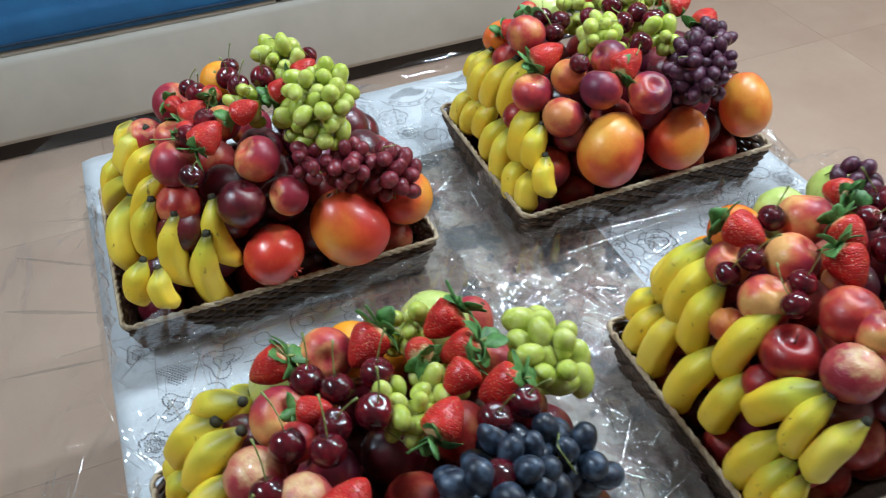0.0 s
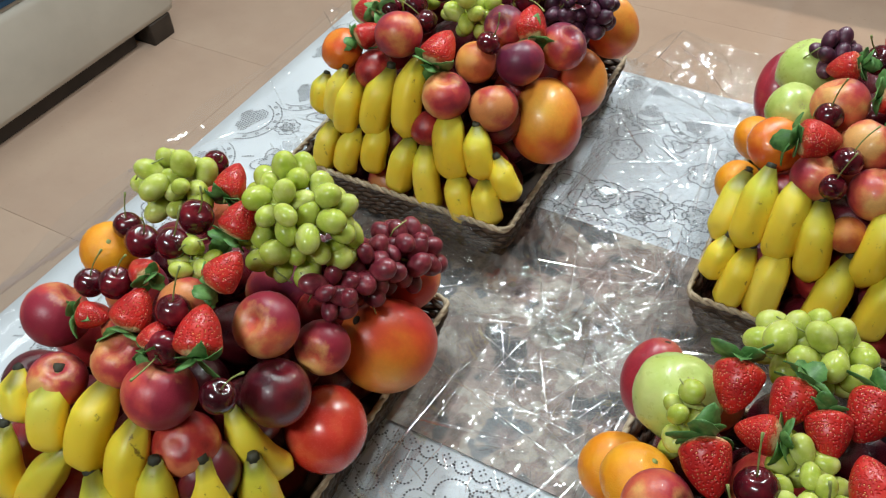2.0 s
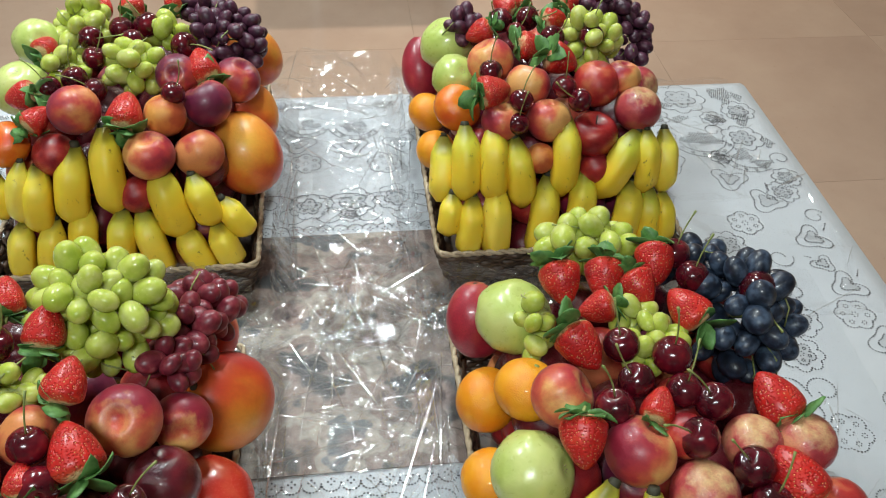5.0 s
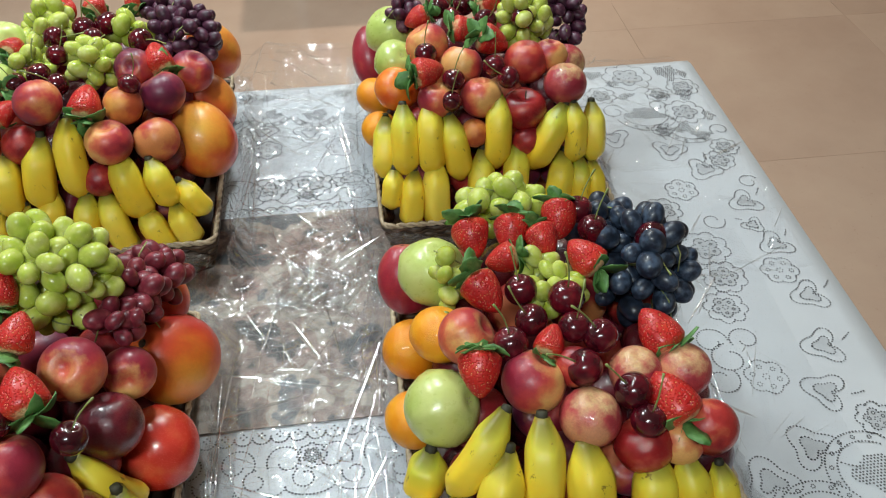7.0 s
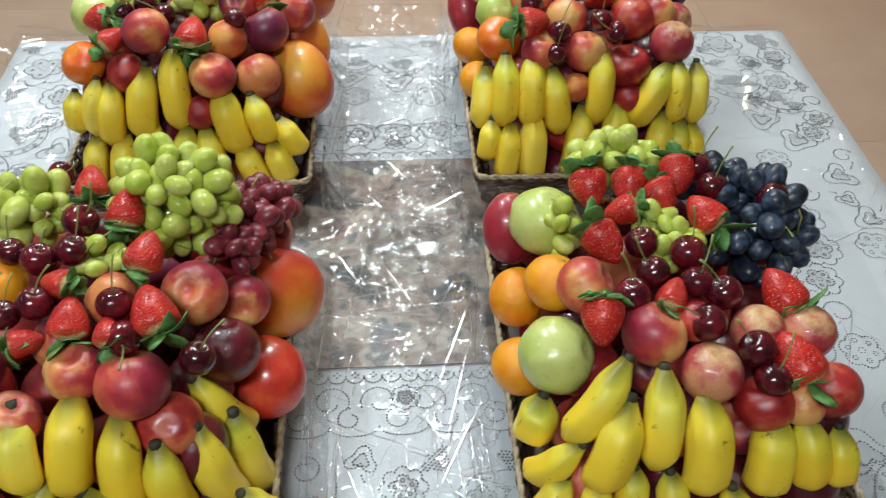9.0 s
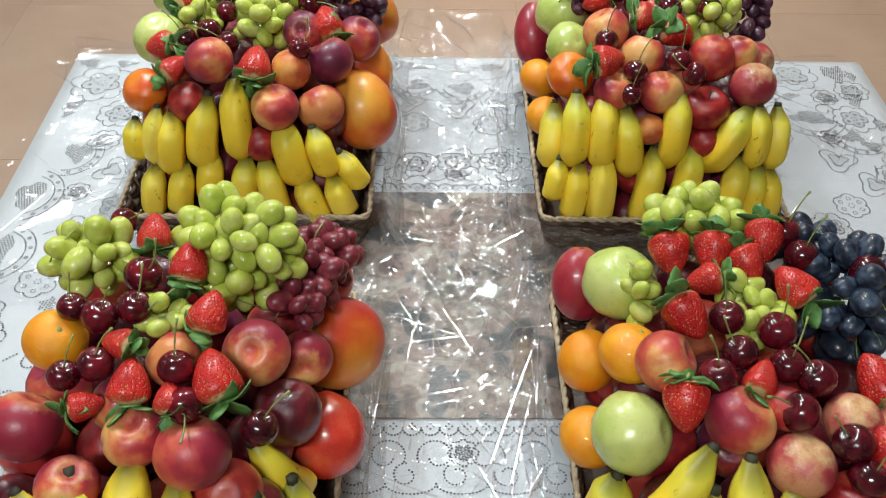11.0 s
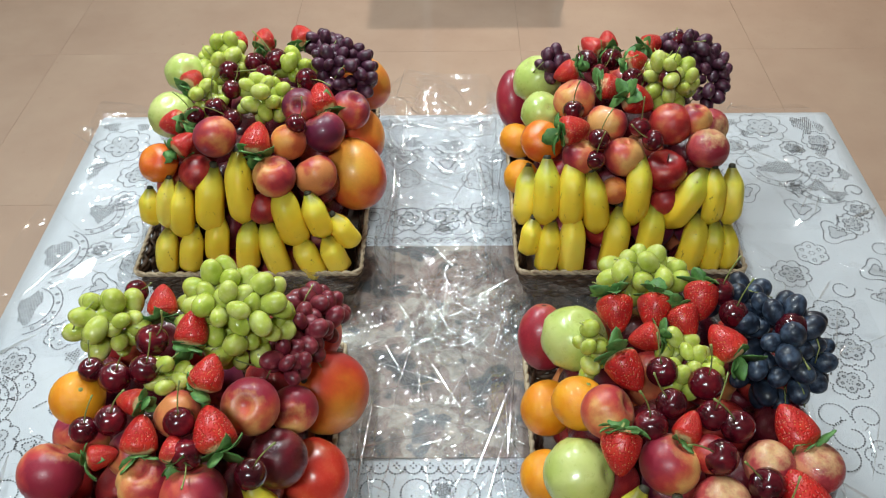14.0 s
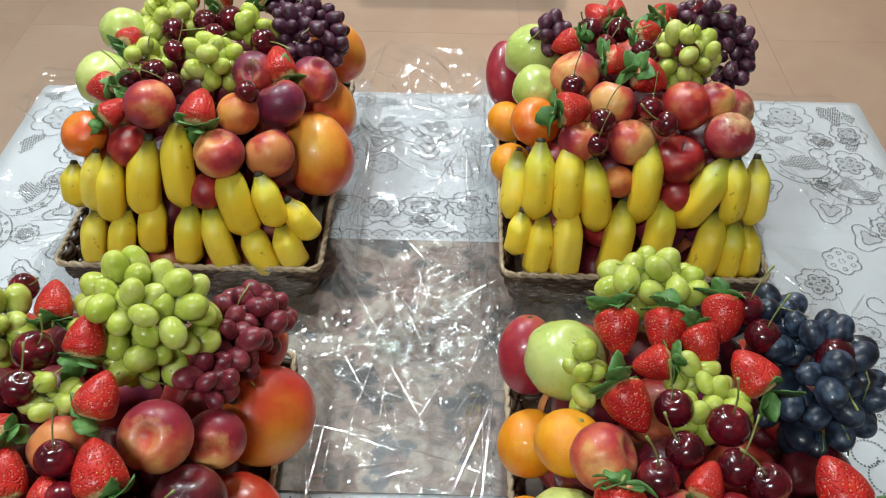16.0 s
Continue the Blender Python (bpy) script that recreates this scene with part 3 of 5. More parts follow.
    for n, path in enumerate(sheer):
        if not any(on_print(x, y) for x, y in path):
            b, k = len(verts), len(path)
            mx, my = sum(x for x, y in path) / k, sum(y for x, y in path) / k
            z = TOP + 0.0005 + 0.0003 * ((n * 7) % 10) / 10
            verts.append((mx, my, z))
            verts.extend((x, y, z) for x, y in path)
            faces.extend((b, b + 1 + i, b + 1 + (i + 1) % k) for i in range(k))
    me = bpy.data.meshes.new("lace_sheer")
    me.from_pydata(verts, [], faces)
    me.materials.append(M["lace_sheer"])
    o = new("lace_lining", me)
    o.parent = cloth_ob
    tagged(o, "sheer light grey insides of the lace flowers", kind="stuff")


lace()

# ---- baskets ----
BW, BD, BH = 0.326, 0.43, 0.07
PLACES = {"A": (-0.325, -0.434), "B": (0.235, -0.43), "C": (-0.316, 0.125), "D": (0.235, 0.125)}


def loop_points(w, d, z, n_side, wave=0.0, phase=0):
    """Points round a rounded rectangle w by d about the origin, weaving in and out."""
    pts, r = [], 0.012
    corners = ((w / 2, d / 2, 0), (-w / 2, d / 2, 1), (-w / 2, -d / 2, 2), (w / 2, -d / 2, 3))
    raw = []
    for x, y, q in corners:
        cx, cy = x - math.copysign(r, x), y - math.copysign(r, y)
        for k in range(4):
            a = q * math.pi / 2 + k * math.pi / 6
            raw.append((cx + r * math.cos(a), cy + r * math.sin(a), math.cos(a), math.sin(a)))
    out, total = [], 0.0
    for (x0, y0, a0, b0), (x1, y1, a1, b1) in zip(raw, raw[1:] + raw[:1]):
        m = max(1, int(math.hypot(x1 - x0, y1 - y0) / n_side))
        for k in range(m):
            s = k / m
            out.append((x0 + (x1 - x0) * s, y0 + (y1 - y0) * s, a0, b0))
    for i, (x, y, a, b) in enumerate(out):
        off = wave * math.cos(math.pi * (i // 2 + phase))
        pts.append((x + a * off, y + b * off, z))
    return pts


def basket():
    b = tagged(new("fruit_basket"), "dark woven wicker tray basket with a straw rim", "basket", "fruit baskets")
    part("base", box(bmesh.new(), (-BW / 2 + 0.018, -BD / 2 + 0.018, 0.002), (BW / 2 - 0.018, BD / 2 - 0.018, 0.008), 0.002), M["wicker"], b)
    rows = 9
    for k in range(rows):
        s = k / (rows - 1)
        bm = bmesh.new()
        tube(bm, loop_points(BW - 0.034 + 0.028 * s, BD - 0.034 + 0.028 * s, 0.005 + 0.0066 * k, 0.007, 0.0022, k), 0.0040, 6, True)
        part("strand", bm, M["wicker"], b)
    stake = bmesh.new()
    tube(stake, [(0, 0, 0.003), (0, 0.007, 0.033), (0, 0.014, 0.066)], 0.0022, 5)
    stake = mesh_of("stake", stake, M["wicker"])
    for i in range(11):
        for side, (w, d, rz) in enumerate(((BW, BD, 0), (BW, BD, 180), (BD, BW, 90), (BD, BW, -90))):
            o = new("stake", stake)
            o.parent = b
            o.matrix_basis = pose(0, 0, 0, 0, 0, rz) @ pose((i - 5) / 11 * (w - 0.05), d / 2 - 0.018, 0)
    for lap in range(2):
        bm = bmesh.new()
        pts = loop_points(BW, BD, BH - 0.003, 0.004)
        pts = [(x * (1 + 0.006 * math.sin(i * 0.9 + lap * math.pi)), y * (1 + 0.005 * math.sin(i * 0.9 + lap * math.pi)), z + 0.0022 * math.cos(i * 0.9 + lap * math.pi)) for i, (x, y, z) in enumerate(pts)]
        tube(bm, pts, 0.0027, 6, True)
        part("rim", bm, M["rim"], b, "pale twisted straw rim")
    return b


first = basket()
for i, (k, (x, y)) in enumerate(PLACES.items()):
    m = pose(x, y + BD / 2, TOP + 0.003)
    if i == 0:
        first.matrix_basis = m
    else:
        copy_thing(first, m)


# ---- fruit ----
def ball_mesh(name, material, shape, seg=28, rings=18):
    bm = bmesh.new()
    bmesh.ops.create_uvsphere(bm, u_segments=seg, v_segments=rings, radius=1)
    for v in bm.verts:
        v.co = shape(v.co.copy())
    return mesh_of(name, bm, material)


def dimpled(p, depth, width, squash=1.0, cleft=0.0, taper=0.0, lump=0.0, bottom=0.0):
    lat = p.z
    r = math.hypot(p.x, p.y)
    k = 1 + taper * lat
    if lump:
        k *= 1 + lump * noise.noise(p * 2.3)
    z = lat * squash
    if lat > 0:
        z -= depth * math.exp(-(r / width) ** 2)
    elif bottom:
        z += bottom * math.exp(-(r / width) ** 2)
    if cleft:
        a = math.atan2(p.y, p.x)
        k *= 1 - cleft * math.exp(-(a / 0.16) ** 2) * max(0, min(1, (lat + 0.9)))
    return Vector((p.x * k, p.y * k, z))


def mango_shape(p):
    q = Vector((p.x * (1 - 0.1 * p.z), p.y * 0.92 * (1 - 0.1 * p.z), p.z))
    q.x += 0.06 * math.sin(p.z * 2.2)
    r = math.hypot(p.x, p.y)
    if p.z > 0:
        q.z -= 0.10 * math.exp(-(r / 0.16) ** 2)
    return q


SHAPES = {
    "peach": lambda p: dimpled(p, 0.30, 0.30, 0.95, 0.09, 0.03),
    "nectarine": lambda p: dimpled(p, 0.13, 0.20, 0.96, 0.06, 0.03),
    "plum": lambda p: dimpled(p, 0.22, 0.22, 0.98, 0.06),
    "apricot": lambda p: dimpled(p, 0.2, 0.2, 1.0, 0.08),
    "orange": lambda p: dimpled(p, 0.08, 0.16, 0.90, 0, 0, 0.02, 0.05),
    "persimmon": lambda p: dimpled(p, 0.12, 0.3, 0.84, 0, 0.02, 0.03, 0.05),
    "mango": mango_shape,
    "pomegranate": lambda p: dimpled(p, 0.10, 0.30, 0.90, 0, 0, 0.04, 0.05),
    "guava": lambda p: dimpled(p, 0.12, 0.20, 0.95, 0, 0.02, 0.07, 0.06),
    "apple": lambda p: dimpled(p, 0.34, 0.34, 0.94, 0, 0.08, 0.03, 0.14),
}
KINDS = {  # shape, material, name, label, category
    "peach": ("peach", "peach", "peach", "ripe red and yellow fuzzy peach in a fruit basket", "peach"),
    "peach_dark": ("peach", "peach_dark", "peach", "dark purplish red fuzzy peach in a fruit basket", "peach"),
    "nectarine": ("nectarine", "nectarine", "nectarine", "smooth red nectarine in a fruit basket", "nectarine"),
    "plum": ("plum", "plum", "plum", "large glossy dark purple plum in a basket", "plum"),
    "apricot": ("apricot", "apricot", "apricot", "orange blushed apricot in a fruit basket", "apricot"),
    "orange": ("orange", "orange", "orange", "bright orange citrus with pitted peel", "orange"),
    "persimmon": ("persimmon", "persimmon", "persimmon", "glossy reddish orange persimmon in a basket", "persimmon"),
    "mango": ("mango", "mango", "mango", "large yellow and red mango against the basket rim", "mango"),
    "mango_orange": ("mango", "mango_orange", "mango", "large orange red mango with a dark stalk scar", "mango"),
    "mango_red": ("mango", "mango_red", "mango", "large deep red mango in a fruit basket", "mango"),
    "pomegranate": ("pomegranate", "pomegranate", "pomegranate", "round glossy red pomegranate against the basket rim", "pomegranate"),
    "guava": ("guava", "guava", "guava", "pale green lumpy guava in a fruit basket", "guava"),
    "apple_red": ("apple", "apple_red", "apple", "dark red shiny apple in a fruit basket", "apple"),
    "apple_pale": ("nectarine", "apple_pale", "nectarine", "pink nectarine with a pale yellow streaked stalk end", "nectarine"),
}
BALLS, STEMS = {}, {}
RNG = random.Random(5)


def stem_mesh(kind):
    bm = bmesh.new()
    if kind in ("orange",):
        bmesh.ops.create_uvsphere(bm, u_segments=8, v_segments=5, radius=0.09)
        for v in bm.verts:
            v.co = Vector((v.co.x, v.co.y, v.co.z * 0.4 + 0.83))
        return mesh_of("stalk_scar", bm, M["stalk"])
    if kind == "mango":
        bmesh.ops.create_uvsphere(bm, u_segments=10, v_segments=6, radius=0.12)
        for v in bm.verts:
            v.co = Vector((v.co.x, v.co.y, v.co.z * 0.5 + 0.90))
        return mesh_of("stalk_scar", bm, M["bark"])
    if kind == "pomegranate":
        for k in range(6):
            a = k * math.tau / 6
            tube(bm, [(0.10 * math.cos(a), 0.10 * math.sin(a), 0.74), (0.13 * math.cos(a), 0.13 * math.sin(a), 0.9), (0.2 * math.cos(a), 0.2 * math.sin(a), 0.99)], lambda s: 0.06 * (1 - 0.7 * s), 5)
        return mesh_of("crown", bm, M["pomegranate"])
    if kind == "guava":
        for k in range(5):
            a = k * math.tau / 5
            tube(bm, [(0, 0, 0.76), (0.05 * math.cos(a), 0.05 * math.sin(a), 0.82), (0.10 * math.cos(a + 0.4), 0.10 * math.sin(a + 0.4), 0.86)], lambda s: 0.035 * (1 - 0.6 * s), 4)
        return mesh_of("calyx", bm, M["rim"])
    if kind == "apple":
        tube(bm, [(0, 0, 0.55), (0.02, 0, 0.75), (0.06, 0.02, 0.98)], 0.03, 5)
        return mesh_of("stalk", bm, M["bark"])
    return None


def fruit(kind, where, radius, tall=1.0, axis=None, cheek=None):
    shape, material, name, label, cat = KINDS[kind]
    if kind not in BALLS:
        BALLS[kind] = ball_mesh(name, M[material], SHAPES[shape])
    if shape not in STEMS:
        STEMS[shape] = stem_mesh(shape)
    if axis is None:
        axis = (RNG.uniform(-0.7, 0.7), RNG.uniform(-0.9, 0.3), RNG.uniform(0.2, 1))
    o = new(name, BALLS[kind])
    turned = turn_to(axis) @ pose(0, 0, 0, 0, 0, RNG.uniform(0, 360))
    if cheek:
        z = Vector(axis).normalized()
        y = z.cross(Vector(cheek)).normalized()
        turned = Matrix((y.cross(z), y, z)).transposed().to_4x4()
    o.matrix_basis = Matrix.Translation(where) @ turned @ Matrix.Diagonal((radius, radius, radius * tall, 1))
    if STEMS[shape]:
        s = new(STEMS[shape].name.split(".")[0], STEMS[shape])
        s.parent = o
    return tagged(o, label, cat, "fruit in the baskets")


# strawberries
def strawberry_mesh(seed):
    bm = bmesh.new()
    bmesh.ops.create_uvsphere(bm, u_segments=24, v_segments=18, radius=1)
    off = Vector((seed * 7.1, 0, 0))
    for v in bm.verts:
        s = (v.co.z + 1) / 2          # 0 at the tip, 1 at the calyx
        w = 0.80 * (math.sin(math.pi * min(1, s * 0.62 + 0.0)) ** 0.62 if s < 0.8 else 1.0 * (1 - ((s - 0.8) / 0.2) ** 2 * 0.55))
        r = math.hypot(v.co.x, v.co.y)
        k = 0.0 if r < 1e-6 else w / max(r, 0.12) * min(1, r / 0.12)
        wob = 1 + 0.06 * noise.noise(v.co * 1.4 + off)
        v.co = Vector((v.co.x * k * 1.02 * wob, v.co.y * k * 0.96 * wob, (s * 2 - 1) * (1.0 if s < 0.8 else 1.0)))
    return mesh_of("berry", bm, M["strawberry"])


def leaf_mesh(seed):
    """One sepal, cupped and toothed, along x from the stalk."""
    rng = random.Random(seed)
    bm = bmesh.new()
    ln, w, lift = rng.uniform(0.62, 0.95), rng.uniform(0.26, 0.36), rng.uniform(-0.6, 0.8)
    rows = []
    for i in range(7):
        s = i / 6
        half = w * (math.sin(math.pi * (0.10 + 0.90 * s)) ** 0.7 if i < 6 else 0.06) * (1 + 0.10 * math.sin(i * 2.9))
        z = 0.02 + lift * s * s * 0.7 + 0.12 * math.sin(s * 3)
        rows.append([bm.verts.new((0.04 + ln * s, half * e, z + (-0.07 if e == 0 else 0.0))) for e in (-1, 0, 1)])
    for r0, r1 in zip(rows, rows[1:]):
        for e in range(2):
            bm.faces.new((r0[e], r0[e + 1], r1[e + 1], r1[e]))
    bmesh.ops.recalc_face_normals(bm, faces=bm.faces)
    bmesh.ops.solidify(bm, geom=list(bm.faces), thickness=0.02)
    return mesh_of("leaf", bm, M["leaf"])


def hub_mesh():
    bm = bmesh.new()
    tube(bm, [(0, 0, 0.90), (0, 0, 1.0), (0.03, 0, 1.15), (0.10, 0.03, 1.34)], lambda s: 0.10 - 0.05 * s, 6)
    return mesh_of("calyx", bm, M["stalk"])


BERRIES = [strawberry_mesh(k) for k in range(4)]
LEAVES = [leaf_mesh(k + 20) for k in range(6)]
HUB = hub_mesh()


def strawberry(where, length, tip):
    o = new("strawberry", RNG.choice(BERRIES))
    h = length / 2
    o.matrix_basis = Matrix.Translation(where) @ turn_to(-Vector(tip)) @ pose(0, 0, 0, 0, 0, RNG.uniform(0, 360)) @ Matrix.Diagonal((h * 1.10, h * 1.10, h * 0.98, 1))
    c = new("calyx", HUB)
    c.parent = o
    c["label"] = "fresh green leafy cap"
    n = RNG.choice((6, 7, 8))
    for k in range(n):
        s = new("leaf", RNG.choice(LEAVES))
        s.parent = c
        s.matrix_basis = pose(0, 0, 0.98, RNG.uniform(-25, 25), RNG.uniform(-45, 38), k * 360 / n + RNG.uniform(-16, 16)) @ Matrix.Scale(RNG.uniform(0.95, 1.35), 4)
    return tagged(o, "ripe red strawberry with a green leafy cap", "strawberry", "fruit in the baskets")


CHERRY = ball_mesh("cherry", M["cherry"], lambda p: dimpled(p, 0.28, 0.26, 0.93, 0.05), 22, 14)


def stalk_mesh(seed):
    rng = random.Random(seed)
    bx, by = rng.uniform(-0.6, 0.6), rng.uniform(-0.6, 0.6)
    bm = bmesh.new()
    tube(bm, [(bx * s * s, by * s * s, 0.62 + 2.3 * s) for s in (0, 0.2, 0.4, 0.6, 0.8, 1.0)], lambda s: 0.05 if s < 0.9 else 0.085, 5)
    return mesh_of("stalk", bm, M["stalk"])


STALKS = [stalk_mesh(k) for k in range(5)]


def cherry(where, radius, up):
    o = new("cherry", CHERRY)
    o.matrix_basis = Matrix.Translation(where) @ turn_to(up) @ pose(0, 0, 0, 0, 0, RNG.uniform(0, 360)) @ Matrix.Diagonal((radius, radius, radius, 1))
    s = new("stalk", RNG.choice(STALKS))
    s.parent = o
    s["label"] = "thin green stalk"
    return tagged(o, "glossy dark red cherry with a green stalk", "cherry", "fruit in the baskets")


def grape_mesh(kind):
    return ball_mesh("grape", M[kind], lambda p: Vector((p.x * 0.85, p.y * 0.85, p.z * 1.2 - 0.06 * p.z * p.z)), 20, 14)


GRAPES = {}
GRAPE_WORDS = {"green": "bunch of pale green oval grapes", "red": "bunch of dusky red grapes", "purple": "bunch of small purple grapes", "blue": "bunch of large blue black grapes"}


def grape_bunch(kind, where, rx, ry, depth, count, radius, right, up):
    """A bunch as a low heap: grapes spread over an ellipse facing the given way, the middle ones highest."""
    if kind not in GRAPES:
        GRAPES[kind] = grape_mesh(kind)
    right, up, where = Vector(right), Vector(up), Vector(where)
    out = right.cross(up)
    rng = random.Random(int(abs(where.x * 9000 + where.y * 700)) + count)
    thing = tagged(new("grape_bunch"), GRAPE_WORDS[kind] + " in a basket", "grapes", "fruit in the baskets")
    thing.matrix_basis = Matrix.Translation(where)
    spots = []
    gap = radius * 1.52
    for _ in range(count * 150):
        a, q = rng.uniform(0, math.tau), math.sqrt(rng.random())
        x, y = q * math.cos(a) * rx, q * math.sin(a) * ry
        z = depth * (1 - q * q) + rng.uniform(-1.0, 0.8) * radius
        if all((x - b) ** 2 + (y - c) ** 2 + (z - d) ** 2 > gap * gap for b, c, d in spots):
            spots.append((x, y, z))
            if len(spots) >= count:
                break
    core = []
    for x, y, z in spots:
        p = right * x + up * y + out * z
        o = new("grape", GRAPES[kind])
        o.parent = thing
        way = Vector((x / rx + rng.uniform(-0.6, 0.6), y / ry + rng.uniform(-0.6, 0.6), rng.uniform(0.0, 0.9)))
        way = right * way.x + up * way.y + out * way.z
        r = radius * rng.uniform(0.78, 1.12)
        o.matrix_basis = Matrix.Translation(p) @ turn_to(way) @ Matrix.Diagonal((r, r, r, 1))
        core.append((p, p - out * (depth * 0.8 + radius)))
    # under layer, so that the heap is closed
    for x, y, z in spots[::2]:
        p = right * (x * 0.8 + radius * 0.7) + up * (y * 0.8) + out * (z - radius * 1.5)
        o = new("grape", GRAPES[kind])
        o.parent = thing
        o.matrix_basis = Matrix.Translation(p) @ turn_to((rng.uniform(-1, 1), rng.uniform(-1, 1), rng.uniform(-1, 1))) @ Matrix.Diagonal((radius, radius, radius, 1))
    bm = bmesh.new()
    tube(bm, [right * (-rx * 0.8) - out * radius, out * (depth * 0.4), right * (rx * 0.75) + out * (depth * 0.2)], 0.0016, 5)
    for i, (p, q) in enumerate(core[::3]):
        tube(bm, [p, (p + q) / 2 + right * 0.004, q * 0.5], 0.0009, 4)
    part("stalk", bm, M["stalk"], thing)
    for x, y, z in spots[1::14]:
        p = right * x + up * y + out * (z + radius * 0.5)
        way = (right * rng.uniform(-1, 1) + up * rng.uniform(-1, 1)).normalized()
        part("twig", tube(bmesh.new(), [p - way * radius * 1.5 - out * radius * 0.7, p + out * radius * 0.45, p + way * radius * 1.2 - out * radius * 0.2], 0.0008, 5), M["stalk"], thing)


# bananas
def banana(top, bottom, radius):
    """One banana of a hand: bent, five-sided and tapered, with a dark end."""
    top, bottom = Vector(top), Vector(bottom)
    d = bottom - top
    length = d.length
    face = Vector((0, -0.75, 0.45))
    face = (face - d.normalized() * face.dot(d.normalized())).normalized()
    thing = tagged(new("banana"), "small ripe yellow banana with brown freckles", "banana", "bananas in the baskets")
    thing.matrix_basis = Matrix.Translation(top)
    bm = bmesh.new()
    n, sides, bend = 18, 20, length * 0.16
    side = d.normalized().cross(face)
    turn = RNG.uniform(0, 1.2)
    rings = []
    for i in range(n + 1):
        s = i / n
        t = -0.05 + 1.13 * s
        mid = d * t + face * (bend * 4 * s * (1 - s) - bend * 0.6)
        prof = 1.06 * (0.36 + 0.64 * math.sin(math.pi / 2 * min(1, s / 0.34)) ** 1.2) * (1.0 if s < 0.78 else max(0.30, 1 - ((s - 0.78) / 0.22) ** 2 * 0.8))
        ring = []
        for k in range(sides):
            a = k * math.tau / sides
            pent = 0.809 / math.cos(((a + turn) % (math.tau / 5)) - math.pi / 5)
            r = radius * prof * (0.36 + 0.64 * pent / 0.9)
            ring.append(bm.verts.new(mid + (side * math.cos(a) + face * math.sin(a)) * r))
        rings.append(ring)
    for r0, r1 in zip(rings, rings[1:]):
        for k in range(sides):
            bm.faces.new((r0[k], r1[k], r1[(k + 1) % sides], r0[(k + 1) % sides]))
    bm.faces.new(rings[0])
    bm.faces.new(rings[-1][::-1])
    bmesh.ops.recalc_face_normals(bm, faces=bm.faces)
    part("peel", bm, M["banana"], thing)
    bm = bmesh.new()
    p0 = d * -0.04 - face * bend * 0.6
    tube(bm, [p0 + d * 0.03, p0 - d.normalized() * radius * 0.14, p0 - d.normalized() * radius * RNG.uniform(0.26, 0.44) + face * radius * RNG.uniform(-0.1, 0.12)], lambda s: radius * (0.37 - 0.09 * s), 7)
    part("stalk_end", bm, M["bananatip"], thing, "dark dried end")
    return thing


def fill(key):
    """Added fruit below the top layer, on which the rest is piled."""
    x0, y0 = PLACES[key]
    rng = random.Random(ord(key))
    for layer in range(3):
        z = TOP + 0.045 + 0.058 * layer
        nx, ny = (4, 6) if layer < 2 else (4, 5)
        for i in range(nx):
            for j in range(ny):
                x = x0 + (i - (nx - 1) / 2) * 0.066
                y = y0 + BD / 2 + (j - (ny - 1) / 2) * 0.066 + (0.02 if layer else 0.0)
                # Mostly dark kinds, their colour standing in for shade in the gaps.
                fruit(rng.choice(("plum", "peach_dark", "plum", "nectarine")), (x + rng.uniform(-0.004, 0.004), y, z - 0.008), 0.0325)


for key in PLACES:
    fill(key)


# fruit of basket A
banana((-0.388, -0.357, 0.976), (-0.371, -0.378, 0.945), 0.0136)
banana((-0.350, -0.347, 0.983), (-0.344, -0.384, 0.929), 0.0160)
banana((-0.404, -0.390, 0.918), (-0.392, -0.412, 0.852), 0.0156)
banana((-0.330, -0.385, 0.929), (-0.378, -0.415, 0.843), 0.0157)
banana((-0.299, -0.390, 0.917), (-0.242, -0.412, 0.851), 0.0185)
banana((-0.195, -0.392, 0.891), (-0.181, -0.406, 0.841), 0.0157)
banana((-0.178, -0.375, 0.885), (-0.156, -0.370, 0.842), 0.0147)
banana((-0.306, -0.333, 0.982), (-0.316, -0.378, 0.911), 0.0177)
banana((-0.275, -0.340, 0.959), (-0.274, -0.380, 0.886), 0.0171)
banana((-0.242, -0.365, 0.942), (-0.232, -0.376, 0.864), 0.0167)
banana((-0.213, -0.343, 0.931), (-0.196, -0.346, 0.839), 0.0172)
banana((-0.221, -0.292, 0.934), (-0.186, -0.284, 0.858), 0.0161)
banana((-0.190, -0.314, 0.904), (-0.179, -0.307, 0.795), 0.0181)
fruit("orange", (-0.387, -0.230, 1.009), 0.0262, axis=(0.461, -0.190, 0.867))
fruit("peach", (-0.401, -0.296, 0.980), 0.0300, axis=(0.377, 0.683, 0.626))
fruit("peach", (-0.355, -0.343, 0.969), 0.0245, axis=(0.315, 0.090, 0.945))
fruit("peach", (-0.308, -0.309, 0.985), 0.0249, axis=(0.019, -0.019, 1.000))
fruit("peach", (-0.262, -0.317, 0.976), 0.0310, axis=(0.024, 0.627, 0.779))
fruit("nectarine", (-0.239, -0.327, 0.930), 0.0288)
fruit("plum", (-0.199, -0.253, 0.937), 0.0310, axis=(0.098, 0.379, 0.920))
fruit("pomegranate", (-0.175, -0.229, 0.863), 0.0422, axis=(0.45, 0.60, -0.66))
fruit("mango_orange", (-0.169, -0.127, 0.879), 0.0495, tall=1.10, axis=(-0.36, -0.30, 0.88), cheek=(-0.2, -0.8, -0.4))
fruit("peach", (-0.190, -0.193, 0.938), 0.0261)
fruit("peach", (-0.225, -0.219, 0.979), 0.0299, axis=(-0.052, -0.559, 0.827))
